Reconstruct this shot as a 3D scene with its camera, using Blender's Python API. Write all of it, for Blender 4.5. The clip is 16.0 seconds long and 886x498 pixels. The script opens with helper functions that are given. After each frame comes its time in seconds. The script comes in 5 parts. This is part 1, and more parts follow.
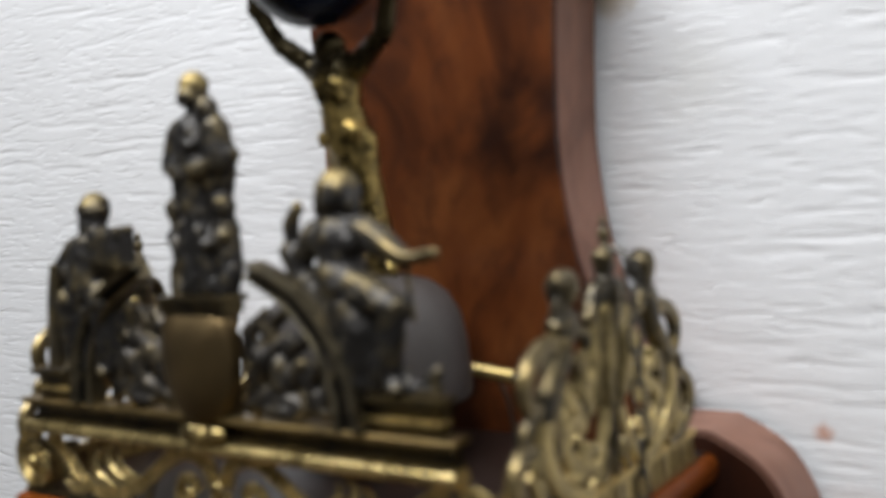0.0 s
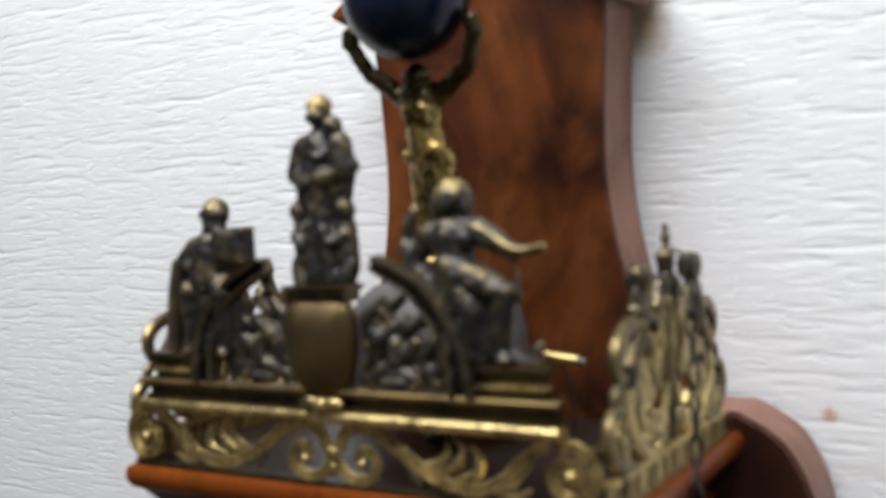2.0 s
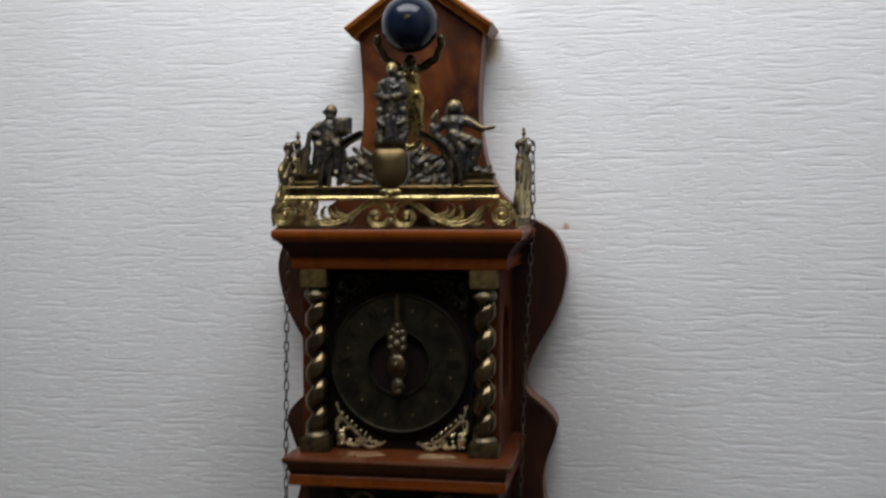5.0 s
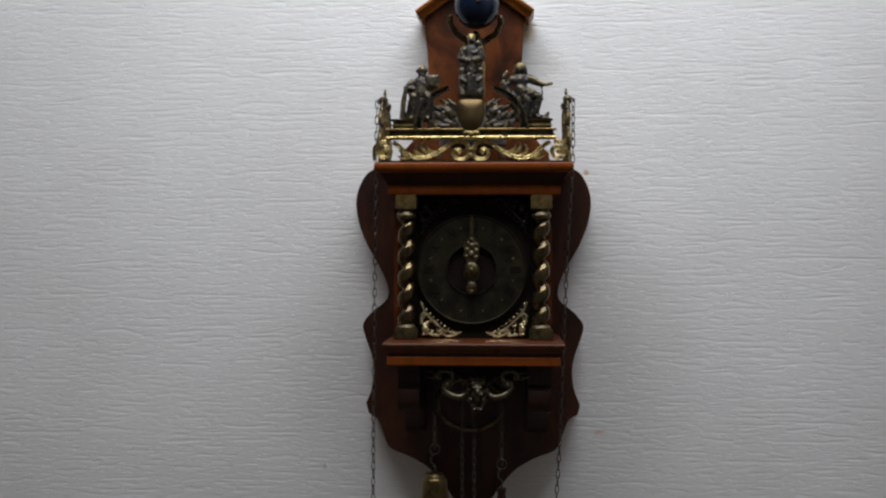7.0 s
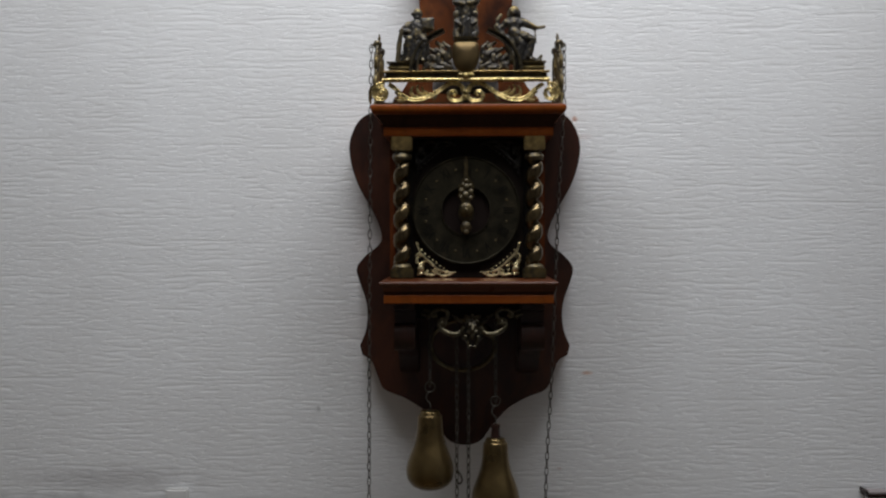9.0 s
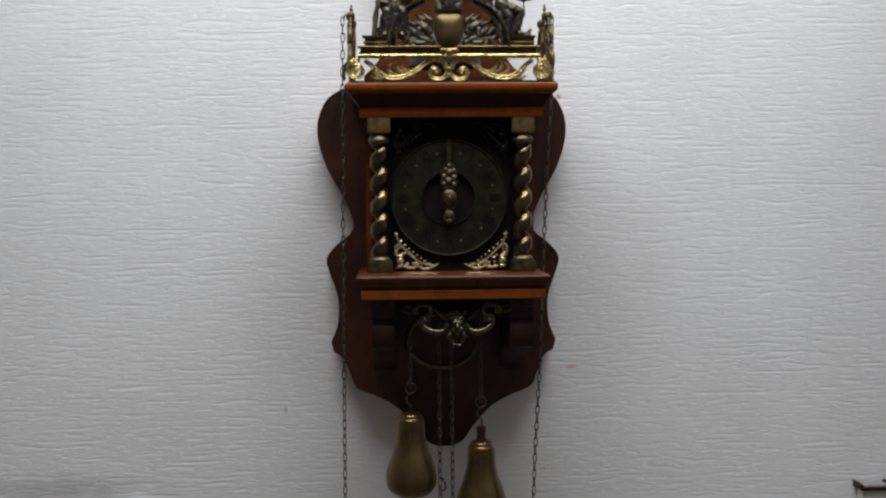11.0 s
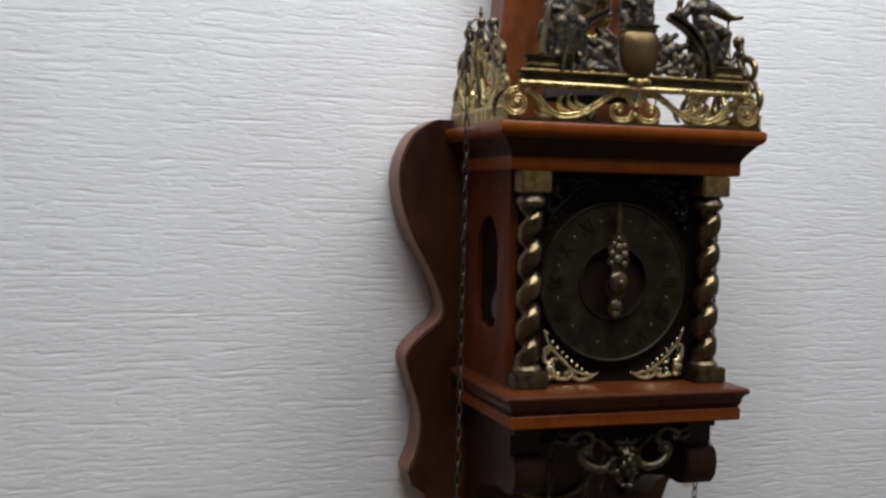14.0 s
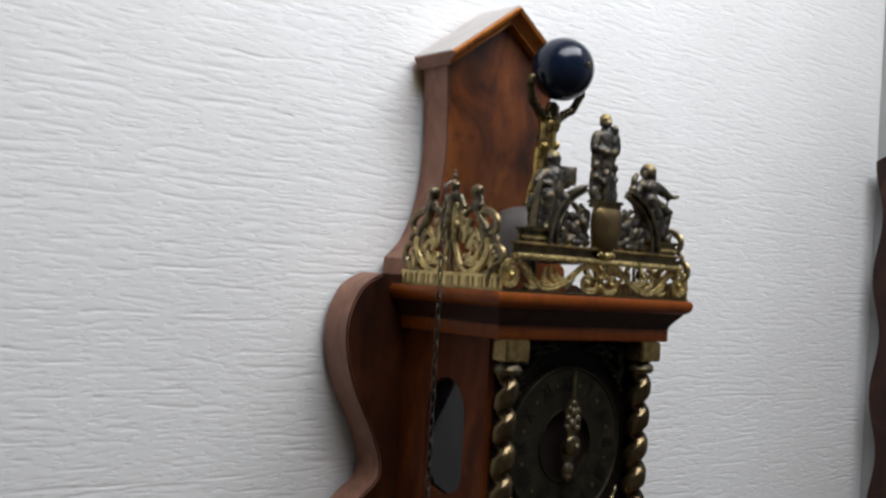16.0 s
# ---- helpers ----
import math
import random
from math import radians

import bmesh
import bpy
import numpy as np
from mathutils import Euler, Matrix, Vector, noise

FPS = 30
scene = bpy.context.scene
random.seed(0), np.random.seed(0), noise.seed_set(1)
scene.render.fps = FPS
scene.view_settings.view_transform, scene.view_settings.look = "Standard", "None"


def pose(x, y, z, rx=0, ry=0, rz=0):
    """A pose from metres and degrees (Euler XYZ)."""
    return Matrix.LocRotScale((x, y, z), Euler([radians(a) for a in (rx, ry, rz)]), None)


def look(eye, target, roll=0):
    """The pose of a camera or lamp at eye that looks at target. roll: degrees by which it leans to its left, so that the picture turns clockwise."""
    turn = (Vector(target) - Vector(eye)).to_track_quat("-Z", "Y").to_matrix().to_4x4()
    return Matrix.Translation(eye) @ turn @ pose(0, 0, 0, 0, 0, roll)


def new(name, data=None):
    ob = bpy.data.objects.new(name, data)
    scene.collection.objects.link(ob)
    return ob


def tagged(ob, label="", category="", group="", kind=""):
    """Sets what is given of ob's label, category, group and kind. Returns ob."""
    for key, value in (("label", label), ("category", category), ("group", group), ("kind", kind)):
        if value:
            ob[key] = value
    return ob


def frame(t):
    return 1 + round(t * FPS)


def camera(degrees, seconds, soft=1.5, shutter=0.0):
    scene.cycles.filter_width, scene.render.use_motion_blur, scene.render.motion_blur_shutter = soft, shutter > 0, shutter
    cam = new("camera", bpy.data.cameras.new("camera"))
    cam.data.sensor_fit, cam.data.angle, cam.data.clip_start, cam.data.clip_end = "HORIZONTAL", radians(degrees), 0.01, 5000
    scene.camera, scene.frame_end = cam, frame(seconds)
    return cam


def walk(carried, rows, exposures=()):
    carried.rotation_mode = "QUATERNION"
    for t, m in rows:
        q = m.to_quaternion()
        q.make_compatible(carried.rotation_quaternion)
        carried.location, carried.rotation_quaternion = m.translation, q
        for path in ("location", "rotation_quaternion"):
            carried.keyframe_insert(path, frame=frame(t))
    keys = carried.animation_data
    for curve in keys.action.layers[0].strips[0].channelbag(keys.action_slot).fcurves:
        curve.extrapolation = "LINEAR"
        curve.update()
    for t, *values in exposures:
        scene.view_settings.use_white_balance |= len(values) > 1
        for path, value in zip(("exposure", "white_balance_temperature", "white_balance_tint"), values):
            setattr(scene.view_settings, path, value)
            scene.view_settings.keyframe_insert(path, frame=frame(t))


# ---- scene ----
cam = camera(44.9, 16.0, soft=2.3, shutter=0.5)
PATH = [
    (0, (0.266, -0.423, 1.817), (-0.879, 1.209, 1.66), -4.2),
    (0.5, (0.264, -0.424, 1.814), (-0.889, 1.203, 1.661), -4.0),
    (1, (0.263, -0.438, 1.817), (-0.882, 1.196, 1.677), -4.3),
    (1.5, (0.262, -0.458, 1.824), (-0.86, 1.189, 1.662), -3.5),
    (2, (0.255, -0.508, 1.813), (-0.794, 1.192, 1.708), -3.2),
    (2.5, (0.251, -0.564, 1.801), (-0.667, 1.211, 1.724), -1.9),
    (3, (0.245, -0.649, 1.8), (-0.541, 1.189, 1.778), -2.4),
    (3.5, (0.268, -0.83, 1.806), (-0.409, 1.049, 1.706), -4.0),
    (4, (0.28, -0.996, 1.788), (-0.238, 0.93, 1.647), -3.0),
    (4.5, (0.242, -1.045, 1.773), (-0.134, 0.915, 1.634), -2.3),
    (5, (0.216, -1.143, 1.714), (-0.133, 0.825, 1.649), -0.1),
    (7.5, (0.008, -1.475, 1.578), (-0.063, 0.524, 1.581), -0.1),
    (8, (0.0, -1.482, 1.558), (-0.052, 0.518, 1.558), 0.0),
    (8.5, (0.012, -1.478, 1.553), (-0.057, 0.521, 1.535), 0.0),
    (9, (-0.003, -1.475, 1.544), (-0.046, 0.525, 1.515), -0.1),
    (11.5, (-0.087, -1.336, 1.583), (0.031, 0.658, 1.478), 0.0),
    (12, (-0.132, -1.305, 1.591), (0.034, 0.686, 1.491), 0.6),
    (12.5, (-0.219, -1.278, 1.606), (0.031, 0.705, 1.512), 0.3),
    (13, (-0.258, -1.191, 1.611), (0.005, 0.791, 1.531), 0.1),
    (13.5, (-0.276, -1.078, 1.617), (-0.005, 0.902, 1.557), 0.2),
    (14, (-0.409, -0.953, 1.639), (0.2, 0.949, 1.544), 1.3),
    (14.5, (-0.548, -0.843, 1.662), (0.443, 0.891, 1.566), 1.0),
    (15, (-0.621, -0.782, 1.662), (0.557, 0.834, 1.631), 2.9),
    (15.5, (-0.649, -0.766, 1.693), (0.603, 0.794, 1.697), 4.1),
    (16, (-0.669, -0.789, 1.708), (0.593, 0.762, 1.761), 3.6),
]
EXPOSURE = [(0.0, -0.17), (0.5, -0.1), (1.5, 0.0), (3.5, -0.03), (4.0, -0.22), (4.5, -0.4), (5.0, -0.46), (7.5, -0.5), (9.0, -0.5), (11.5, -0.1), (12.5, -0.1), (16.0, -0.22)]
cam.data.dof.use_dof, cam.data.dof.focus_distance, cam.data.dof.aperture_fstop = True, 1.25, 10.0
walk(cam, [(t, look(eye, target, roll)) for t, eye, target, roll in PATH], EXPOSURE)

# ---- light: an unseen area lamp above and in front of the clock ----
world = bpy.data.worlds.new("sky")
scene.world = world
world.use_nodes = True
sky = world.node_tree.nodes.new("ShaderNodeTexSky")
sky.sky_type, sky.sun_disc = "NISHITA", False
sky.sun_elevation, sky.sun_rotation = radians(40), radians(200)
world.node_tree.links.new(sky.outputs[0], world.node_tree.nodes["Background"].inputs[0])
world.node_tree.nodes["Background"].inputs[1].default_value = 0.1


def area_lamp(name, m, w, h, watts, colour):
    data = bpy.data.lights.new(name, "AREA")
    data.shape, data.size, data.size_y, data.energy, data.color = "RECTANGLE", w, h, watts, colour
    ob = new(name, data)
    ob.matrix_world = m
    return ob


# placed from the globe's highlight; its roof light opening is assumed
area_lamp("overhead_area_lamp", look((-0.02, -0.64, 2.68), (-0.02, -0.63, 0)), 1.20, 0.54, 28.8, (0.95, 0.97, 1.0))

# ---- materials ----


def mat(name):
    m = bpy.data.materials.new(name)
    m.use_nodes = True
    nt = m.node_tree
    return m, nt, nt.nodes["Principled BSDF"]


def node(nt, kind, **values):
    n = nt.nodes.new(kind)
    for k, v in values.items():
        n.inputs[k.replace("_", " ")].default_value = v
    return n


def coords(nt, scale, kind="Object"):
    c = nt.nodes.new("ShaderNodeTexCoord")
    s = nt.nodes.new("ShaderNodeMapping")
    s.inputs["Scale"].default_value = scale
    nt.links.new(c.outputs[kind], s.inputs["Vector"])
    return s.outputs[0]


def noise_tex(nt, vec, scale, detail=4.0, rough=0.55, distort=0.0):
    n = node(nt, "ShaderNodeTexNoise", Scale=scale, Detail=detail, Roughness=rough, Distortion=distort)
    nt.links.new(vec, n.inputs["Vector"])
    return n.outputs["Fac"]


def ramp(nt, fac, *stops):
    r = nt.nodes.new("ShaderNodeValToRGB")
    e = r.color_ramp.elements
    while len(e) < len(stops):
        e.new(0.5)
    for el, (p, c) in zip(e, stops):
        el.position, el.color = p, (*c, 1) if len(c) == 3 else c
    nt.links.new(fac, r.inputs[0])
    return r.outputs[0]


def mix(nt, fac, a, b, blend="MIX"):
    m = nt.nodes.new("ShaderNodeMix")
    m.data_type, m.blend_type = "RGBA", blend
    for sock, v in ((m.inputs[0], fac), (m.inputs[6], a), (m.inputs[7], b)):
        if isinstance(v, (int, float)):
            sock.default_value = v
        elif isinstance(v, tuple):
            sock.default_value = (*v, 1)
        else:
            nt.links.new(v, sock)
    return m.outputs[2]


def maths(nt, op, a, b=0.0, c=0.0):
    m = nt.nodes.new("ShaderNodeMath")
    m.operation = op
    for sock, v in zip(m.inputs, (a, b, c)):
        if isinstance(v, (int, float)):
            sock.default_value = v
        else:
            nt.links.new(v, sock)
    return m.outputs[0]


def bump(nt, b, height, strength, distance):
    n = node(nt, "ShaderNodeBump", Strength=strength, Distance=distance)
    nt.links.new(height, n.inputs["Height"])
    nt.links.new(n.outputs[0], b.inputs["Normal"])


def wood(name, dark, mid, light, along="z", rough=0.32, coat=0.12, figure=0.75, size=26.0, gloss=0.35):
    """Stained, varnished wood; the grain runs along the axis given."""
    m, nt, b = mat(name)
    scale = {"x": (5, 55, 55), "y": (55, 5, 55), "z": (55, 55, 5)}[along]
    v = coords(nt, scale)
    g = noise_tex(nt, v, 1.6, 6, 0.6, 0.6)
    fine = noise_tex(nt, coords(nt, tuple(s * 6 for s in scale)), 2.0, 3, 0.6)
    blotch = noise_tex(nt, coords(nt, (1, 1, 0.6)), size, 4, 0.6, 1.2)
    c = ramp(nt, mix(nt, 0.72, g, noise_tex(nt, coords(nt, (1, 1, 0.5)), 30.0, 3, 0.6, 1.0)), (0.28, dark), (0.52, mid), (0.78, light))
    c = mix(nt, maths(nt, "MULTIPLY", fine, 0.2), c, dark)
    c = mix(nt, ramp(nt, blotch, (0.40, (0, 0, 0)), (0.66, (figure,) * 3)), c, tuple(0.6 * q for q in dark))
    nt.links.new(c, b.inputs["Base Color"])
    wear = noise_tex(nt, coords(nt, (1, 1, 1)), 70.0, 4, 0.6)
    nt.links.new(maths(nt, "MULTIPLY_ADD", wear, 0.3, rough - 0.13), b.inputs["Roughness"])
    b.inputs["Coat Weight"].default_value, b.inputs["Coat Roughness"].default_value = coat, 0.22
    b.inputs["Specular IOR Level"].default_value = gloss
    bump(nt, b, mix(nt, 0.5, g, fine), 0.25, 0.0006)
    return m


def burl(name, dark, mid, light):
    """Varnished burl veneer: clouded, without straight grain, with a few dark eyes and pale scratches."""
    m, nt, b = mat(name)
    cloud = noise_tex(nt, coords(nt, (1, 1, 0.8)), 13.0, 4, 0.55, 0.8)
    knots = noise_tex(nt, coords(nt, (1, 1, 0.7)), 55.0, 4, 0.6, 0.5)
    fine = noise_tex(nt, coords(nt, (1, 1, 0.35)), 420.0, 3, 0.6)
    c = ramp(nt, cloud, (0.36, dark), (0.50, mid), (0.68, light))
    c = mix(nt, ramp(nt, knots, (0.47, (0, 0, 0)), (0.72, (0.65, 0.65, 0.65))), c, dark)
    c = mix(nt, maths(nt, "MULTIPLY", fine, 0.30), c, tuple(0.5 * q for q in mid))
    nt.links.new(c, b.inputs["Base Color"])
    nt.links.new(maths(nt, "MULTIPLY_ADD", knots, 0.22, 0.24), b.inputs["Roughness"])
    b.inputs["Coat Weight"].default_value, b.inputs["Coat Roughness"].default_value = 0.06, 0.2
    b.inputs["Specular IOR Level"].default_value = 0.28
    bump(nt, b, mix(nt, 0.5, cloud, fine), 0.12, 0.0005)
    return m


def metal(name, dark, bright, rough=0.36, low=0.44, high=0.60, scale=120.0, pits=0.4, amount=1.0, flat=False, above=None, gilt=None):
    """Cast metal, dark with age in the hollows, rubbed bright on the raised edges."""
    m, nt, b = mat(name)
    geo = nt.nodes.new("ShaderNodeNewGeometry")
    n = noise_tex(nt, coords(nt, (1, 1, 1)), scale, 4, 0.6)
    big = noise_tex(nt, coords(nt, (1, 1, 1)), scale * 0.3, 3, 0.6)
    f = maths(nt, "MULTIPLY_ADD", n, 0.22, 0.5 if flat else geo.outputs["Pointiness"])
    f = maths(nt, "MULTIPLY_ADD", big, 0.22, maths(nt, "SUBTRACT", f, 0.22))
    r = ramp(nt, f, (low, (0, 0, 0)), (high, (amount, amount, amount)))
    if above is not None:
        part_z = nt.nodes.new("ShaderNodeSeparateXYZ")
        nt.links.new(coords(nt, (1, 1, 1)), part_z.inputs[0])
        keep = maths(nt, "MULTIPLY_ADD", maths(nt, "SUBTRACT", above, part_z.outputs[2]), 120.0, maths(nt, "MULTIPLY", big, 0.6))
        keep = ramp(nt, keep, (0.1, (0.04, 0.04, 0.04)), (0.7, (1, 1, 1)))
        r = mix(nt, 1.0, r, keep, "MULTIPLY")
    if gilt is not None:
        part_z = nt.nodes.new("ShaderNodeSeparateXYZ")
        nt.links.new(coords(nt, (1, 1, 1)), part_z.inputs[0])
        rub = maths(nt, "MULTIPLY_ADD", maths(nt, "SUBTRACT", part_z.outputs[2], gilt), 130.0, maths(nt, "SUBTRACT", n, 0.4))
        r = mix(nt, 1.0, r, ramp(nt, rub, (0.1, (0, 0, 0)), (0.8, (0.75, 0.75, 0.75))), "ADD")
    nt.links.new(mix(nt, r, dark, bright), b.inputs["Base Color"])
    b.inputs["Metallic"].default_value = 0.9
    nt.links.new(maths(nt, "MULTIPLY_ADD", big, 0.35, rough - 0.15), b.inputs["Roughness"])
    bump(nt, b, n, pits, 0.0008)
    return m


def plain(name, colour, rough=0.5, metallic=0.0, vary=0.15, scale=60.0, relief=0.1, gloss=0.5):
    m, nt, b = mat(name)
    n = noise_tex(nt, coords(nt, (1, 1, 1)), scale, 5, 0.6)
    c = mix(nt, maths(nt, "MULTIPLY", n, vary * 2), colour, tuple(0.5 * q for q in colour))
    nt.links.new(c, b.inputs["Base Color"])
    nt.links.new(maths(nt, "MULTIPLY_ADD", n, 0.2, rough - 0.1), b.inputs["Roughness"])
    b.inputs["Metallic"].default_value = metallic
    b.inputs["Specular IOR Level"].default_value = gloss
    bump(nt, b, n, relief, 0.001)
    return m


def wall_mark(nt, base, x, z, rx, rz, colour, strength, grain=90.0):
    """Stains and patches of darker tone, ragged in outline, on the wall at x, z."""
    c = nt.nodes.new("ShaderNodeTexCoord")
    s = nt.nodes.new("ShaderNodeMapping")
    s.inputs["Location"].default_value, s.inputs["Scale"].default_value = (-x / rx, 0, -z / rz), (1 / rx, 0, 1 / rz)
    nt.links.new(c.outputs["Object"], s.inputs["Vector"])
    ln = nt.nodes.new("ShaderNodeVectorMath")
    ln.operation = "LENGTH"
    nt.links.new(s.outputs[0], ln.inputs[0])
    n = noise_tex(nt, c.outputs["Object"], grain, 4, 0.6)
    d = maths(nt, "MULTIPLY_ADD", n, 1.0, ln.outputs["Value"])
    f = ramp(nt, maths(nt, "SUBTRACT", d, 0.5), (0.25, (strength,) * 3), (0.95, (0, 0, 0)))
    return mix(nt, f, base, colour)


def wall_paint():
    m, nt, b = mat("white_embossed_wallpaper")
    obj = coords(nt, (1, 1, 1))
    n = noise_tex(nt, obj, 6.0, 5, 0.6)
    fine = noise_tex(nt, coords(nt, (60, 60, 300)), 1.0, 4, 0.6)
    c = ramp(nt, n, (0.3, (0.74, 0.735, 0.73)), (0.7, (0.80, 0.80, 0.80)))
    c = mix(nt, ramp(nt, fine, (0.5, (0, 0, 0)), (0.85, (0.25, 0.25, 0.25))), c, (0.60, 0.60, 0.60))
    c = wall_mark(nt, c, 0.1460, 1.7005, 0.0052, 0.0052, (0.48, 0.19, 0.09), 0.75, 300)
    c = wall_mark(nt, c, 0.155, 1.676, 0.020, 0.006, (0.62, 0.47, 0.42), 0.25, 200)
    c = wall_mark(nt, c, 0.163, 1.352, 0.0100, 0.0034, (0.62, 0.36, 0.24), 0.8, 300)
    c = wall_mark(nt, c, 0.125, 1.22, 0.005, 0.003, (0.45, 0.28, 0.22), 0.4, 300)
    c = wall_mark(nt, c, -0.207, 1.302, 0.0036, 0.0052, (0.36, 0.35, 0.35), 0.6, 260)
    # brown-yellow patches below the two roof ends
    c = wall_mark(nt, c, 0.066, 1.890, 0.015, 0.022, (0.40, 0.28, 0.12), 0.8, 120)
    c = wall_mark(nt, c, -0.066, 1.889, 0.014, 0.022, (0.42, 0.28, 0.10), 0.8, 120)
    c = wall_mark(nt, c, 0.10, 1.845, 0.026, 0.026, (0.60, 0.56, 0.46), 0.15, 70)
    # wide grey patches low on the left
    c = wall_mark(nt, c, -0.50, 1.205, 0.16, 0.024, (0.40, 0.385, 0.385), 0.5, 40)
    c = wall_mark(nt, c, -0.60, 1.16, 0.14, 0.03, (0.34, 0.33, 0.33), 0.7, 40)
    nt.links.new(c, b.inputs["Base Color"])
    b.inputs["Roughness"].default_value = 0.62
    strokes = ramp(nt, noise_tex(nt, coords(nt, (75, 1, 430)), 1.0, 2, 0.5, 0.25), (0.55, (1, 1, 1)), (0.69, (0, 0, 0)))
    bump(nt, b, mix(nt, 0.12, strokes, noise_tex(nt, obj, 400.0, 3, 0.6)), 0.6, 0.0005)
    return m


def stained_dial():
    m, nt, b = mat("aged_brass_dial")
    n = noise_tex(nt, coords(nt, (1, 1, 1)), 60.0, 5, 0.65, 0.5)
    nt.links.new(ramp(nt, n, (0.3, (0.011, 0.0098, 0.0066)), (0.55, (0.025, 0.0215, 0.0135)), (0.8, (0.052, 0.040, 0.023))), b.inputs["Base Color"])
    b.inputs["Metallic"].default_value = 0.65
    b.inputs["Specular IOR Level"].default_value = 0.10
    nt.links.new(maths(nt, "MULTIPLY_ADD", n, 0.3, 0.45), b.inputs["Roughness"])
    bump(nt, b, n, 0.2, 0.0006)
    return m


WALL = wall_paint()
PLASTER = plain("plain_plaster", (0.66, 0.65, 0.64), 0.8, 0, 0.1, 12, 0.2)
# side wall: white plaster painted grey to stand in for its shade
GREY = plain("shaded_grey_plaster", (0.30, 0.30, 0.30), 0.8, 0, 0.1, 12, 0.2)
# taupe walls and floor are unseen; their tones set the bounced fill light
TAUPE = plain("taupe_plaster", (0.60, 0.585, 0.57), 0.8, 0, 0.1, 12, 0.2)
FLOOR = wood("floor_oak", (0.24, 0.17, 0.10), (0.37, 0.28, 0.18), (0.47, 0.37, 0.26), "y", 0.45, 0.1)
WOOD = wood("dark_red_brown_mahogany", (0.013, 0.0040, 0.0024), (0.050, 0.0135, 0.0052), (0.090, 0.028, 0.0095), "z", 0.40, 0.06, 0.7, 14.0, 0.34)
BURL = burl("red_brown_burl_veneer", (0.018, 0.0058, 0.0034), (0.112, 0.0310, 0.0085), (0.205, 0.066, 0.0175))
WOOD_X = wood("orange_brown_mahogany", (0.088, 0.018, 0.003), (0.215, 0.051, 0.0066), (0.34, 0.097, 0.012), "x", 0.32, 0.03, 0.55, 30.0, 0.12)
# sawn edges, lightened: the white wall's grazing reflection is in the wood colour
EDGE = wood("sawn_edge_with_sheen", (0.130, 0.060, 0.039), (0.262, 0.130, 0.088), (0.36, 0.190, 0.135), "z", 0.42, 0.0, 0.35, 30.0, 0.22)
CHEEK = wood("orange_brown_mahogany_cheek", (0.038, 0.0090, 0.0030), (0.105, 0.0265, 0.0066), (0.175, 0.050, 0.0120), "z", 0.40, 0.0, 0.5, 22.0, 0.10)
LEDGE = wood("red_brown_ledge", (0.046, 0.011, 0.0034), (0.096, 0.0255, 0.0066), (0.16, 0.046, 0.012), "x", 0.30, 0.08, 0.55, 30.0, 0.25)
ROOF = wood("bright_orange_varnish", (0.20, 0.052, 0.008), (0.46, 0.155, 0.023), (0.64, 0.26, 0.048), "x", 0.28, 0.15, 0.35, 40.0, 0.35)
# hollows below both cornices: shade of the recess put into the wood colour
DARK_X = wood("shaded_mahogany_cove", (0.016, 0.0055, 0.003), (0.040, 0.0125, 0.006), (0.075, 0.024, 0.010), "x", 0.4, 0.0, 0.7, 30.0, 0.15)
WALNUT = wood("dark_walnut", (0.012, 0.0050, 0.0036), (0.032, 0.0125, 0.0085), (0.062, 0.024, 0.015), "z", 0.38, 0.0, 0.7, 26.0, 0.26)
# gable top: the lamp's sheen on dusty varnish, painted as a pale colour
DUST_SHEEN = plain("pale_dust_and_sheen", (0.50, 0.465, 0.445), 0.55, 0, 0.3, 40, 0.2, 0.5)
# near-black: board behind the dial and strip under the case
BLACK = plain("near_black_board", (0.010, 0.008, 0.007), 0.5, 0, 0.2, 50, 0.2, 0.15)
BRASS = metal("aged_cast_brass", (0.060, 0.053, 0.041), (0.33, 0.245, 0.105), 0.36, 0.48, 0.66, 170, 0.6)
BRONZE = metal("dark_patinated_bronze", (0.060, 0.055, 0.049), (0.26, 0.195, 0.085), 0.46, 0.50, 0.70, 190, 0.6)
GOLD = metal("rubbed_yellow_brass", (0.055, 0.046, 0.028), (0.56, 0.42, 0.16), 0.27, 0.47, 0.63, 170, 0.5)
BEARER = metal("half_rubbed_yellow_brass", (0.050, 0.039, 0.020), (0.60, 0.43, 0.14), 0.27, 0.45, 0.58, 170, 0.5, 1.0, False, 0.022)
FIGURE = metal("bronze_with_rubbed_head", (0.052, 0.049, 0.046), (0.36, 0.27, 0.11), 0.48, 0.50, 0.68, 190, 0.55, 1.0, False, None, 0.0300)
PALE = metal("pale_yellow_brass", (0.085, 0.066, 0.034), (0.60, 0.46, 0.20), 0.36, 0.46, 0.61, 170, 0.5)
# darker copy for the upper corner ornaments, the cornice's shade in its colour
SHADED_CAST = metal("shaded_cast_metal", (0.011, 0.010, 0.009), (0.075, 0.070, 0.062), 0.30, 0.52, 0.70, 200, 0.5)
SILVERED = metal("silvered_brass", (0.045, 0.042, 0.032), (0.72, 0.60, 0.35), 0.22, 0.45, 0.58, 170, 0.4)
RAIL_DARK = metal("dull_brown_brass", (0.045, 0.037, 0.026), (0.20, 0.145, 0.055), 0.36, 0.46, 0.60, 150, 0.5, 1.0, True)
RAIL_GOLD = metal("bright_rail_brass", (0.150, 0.110, 0.042), (0.84, 0.65, 0.28), 0.25, 0.43, 0.56, 190, 0.5, 1.0, True)
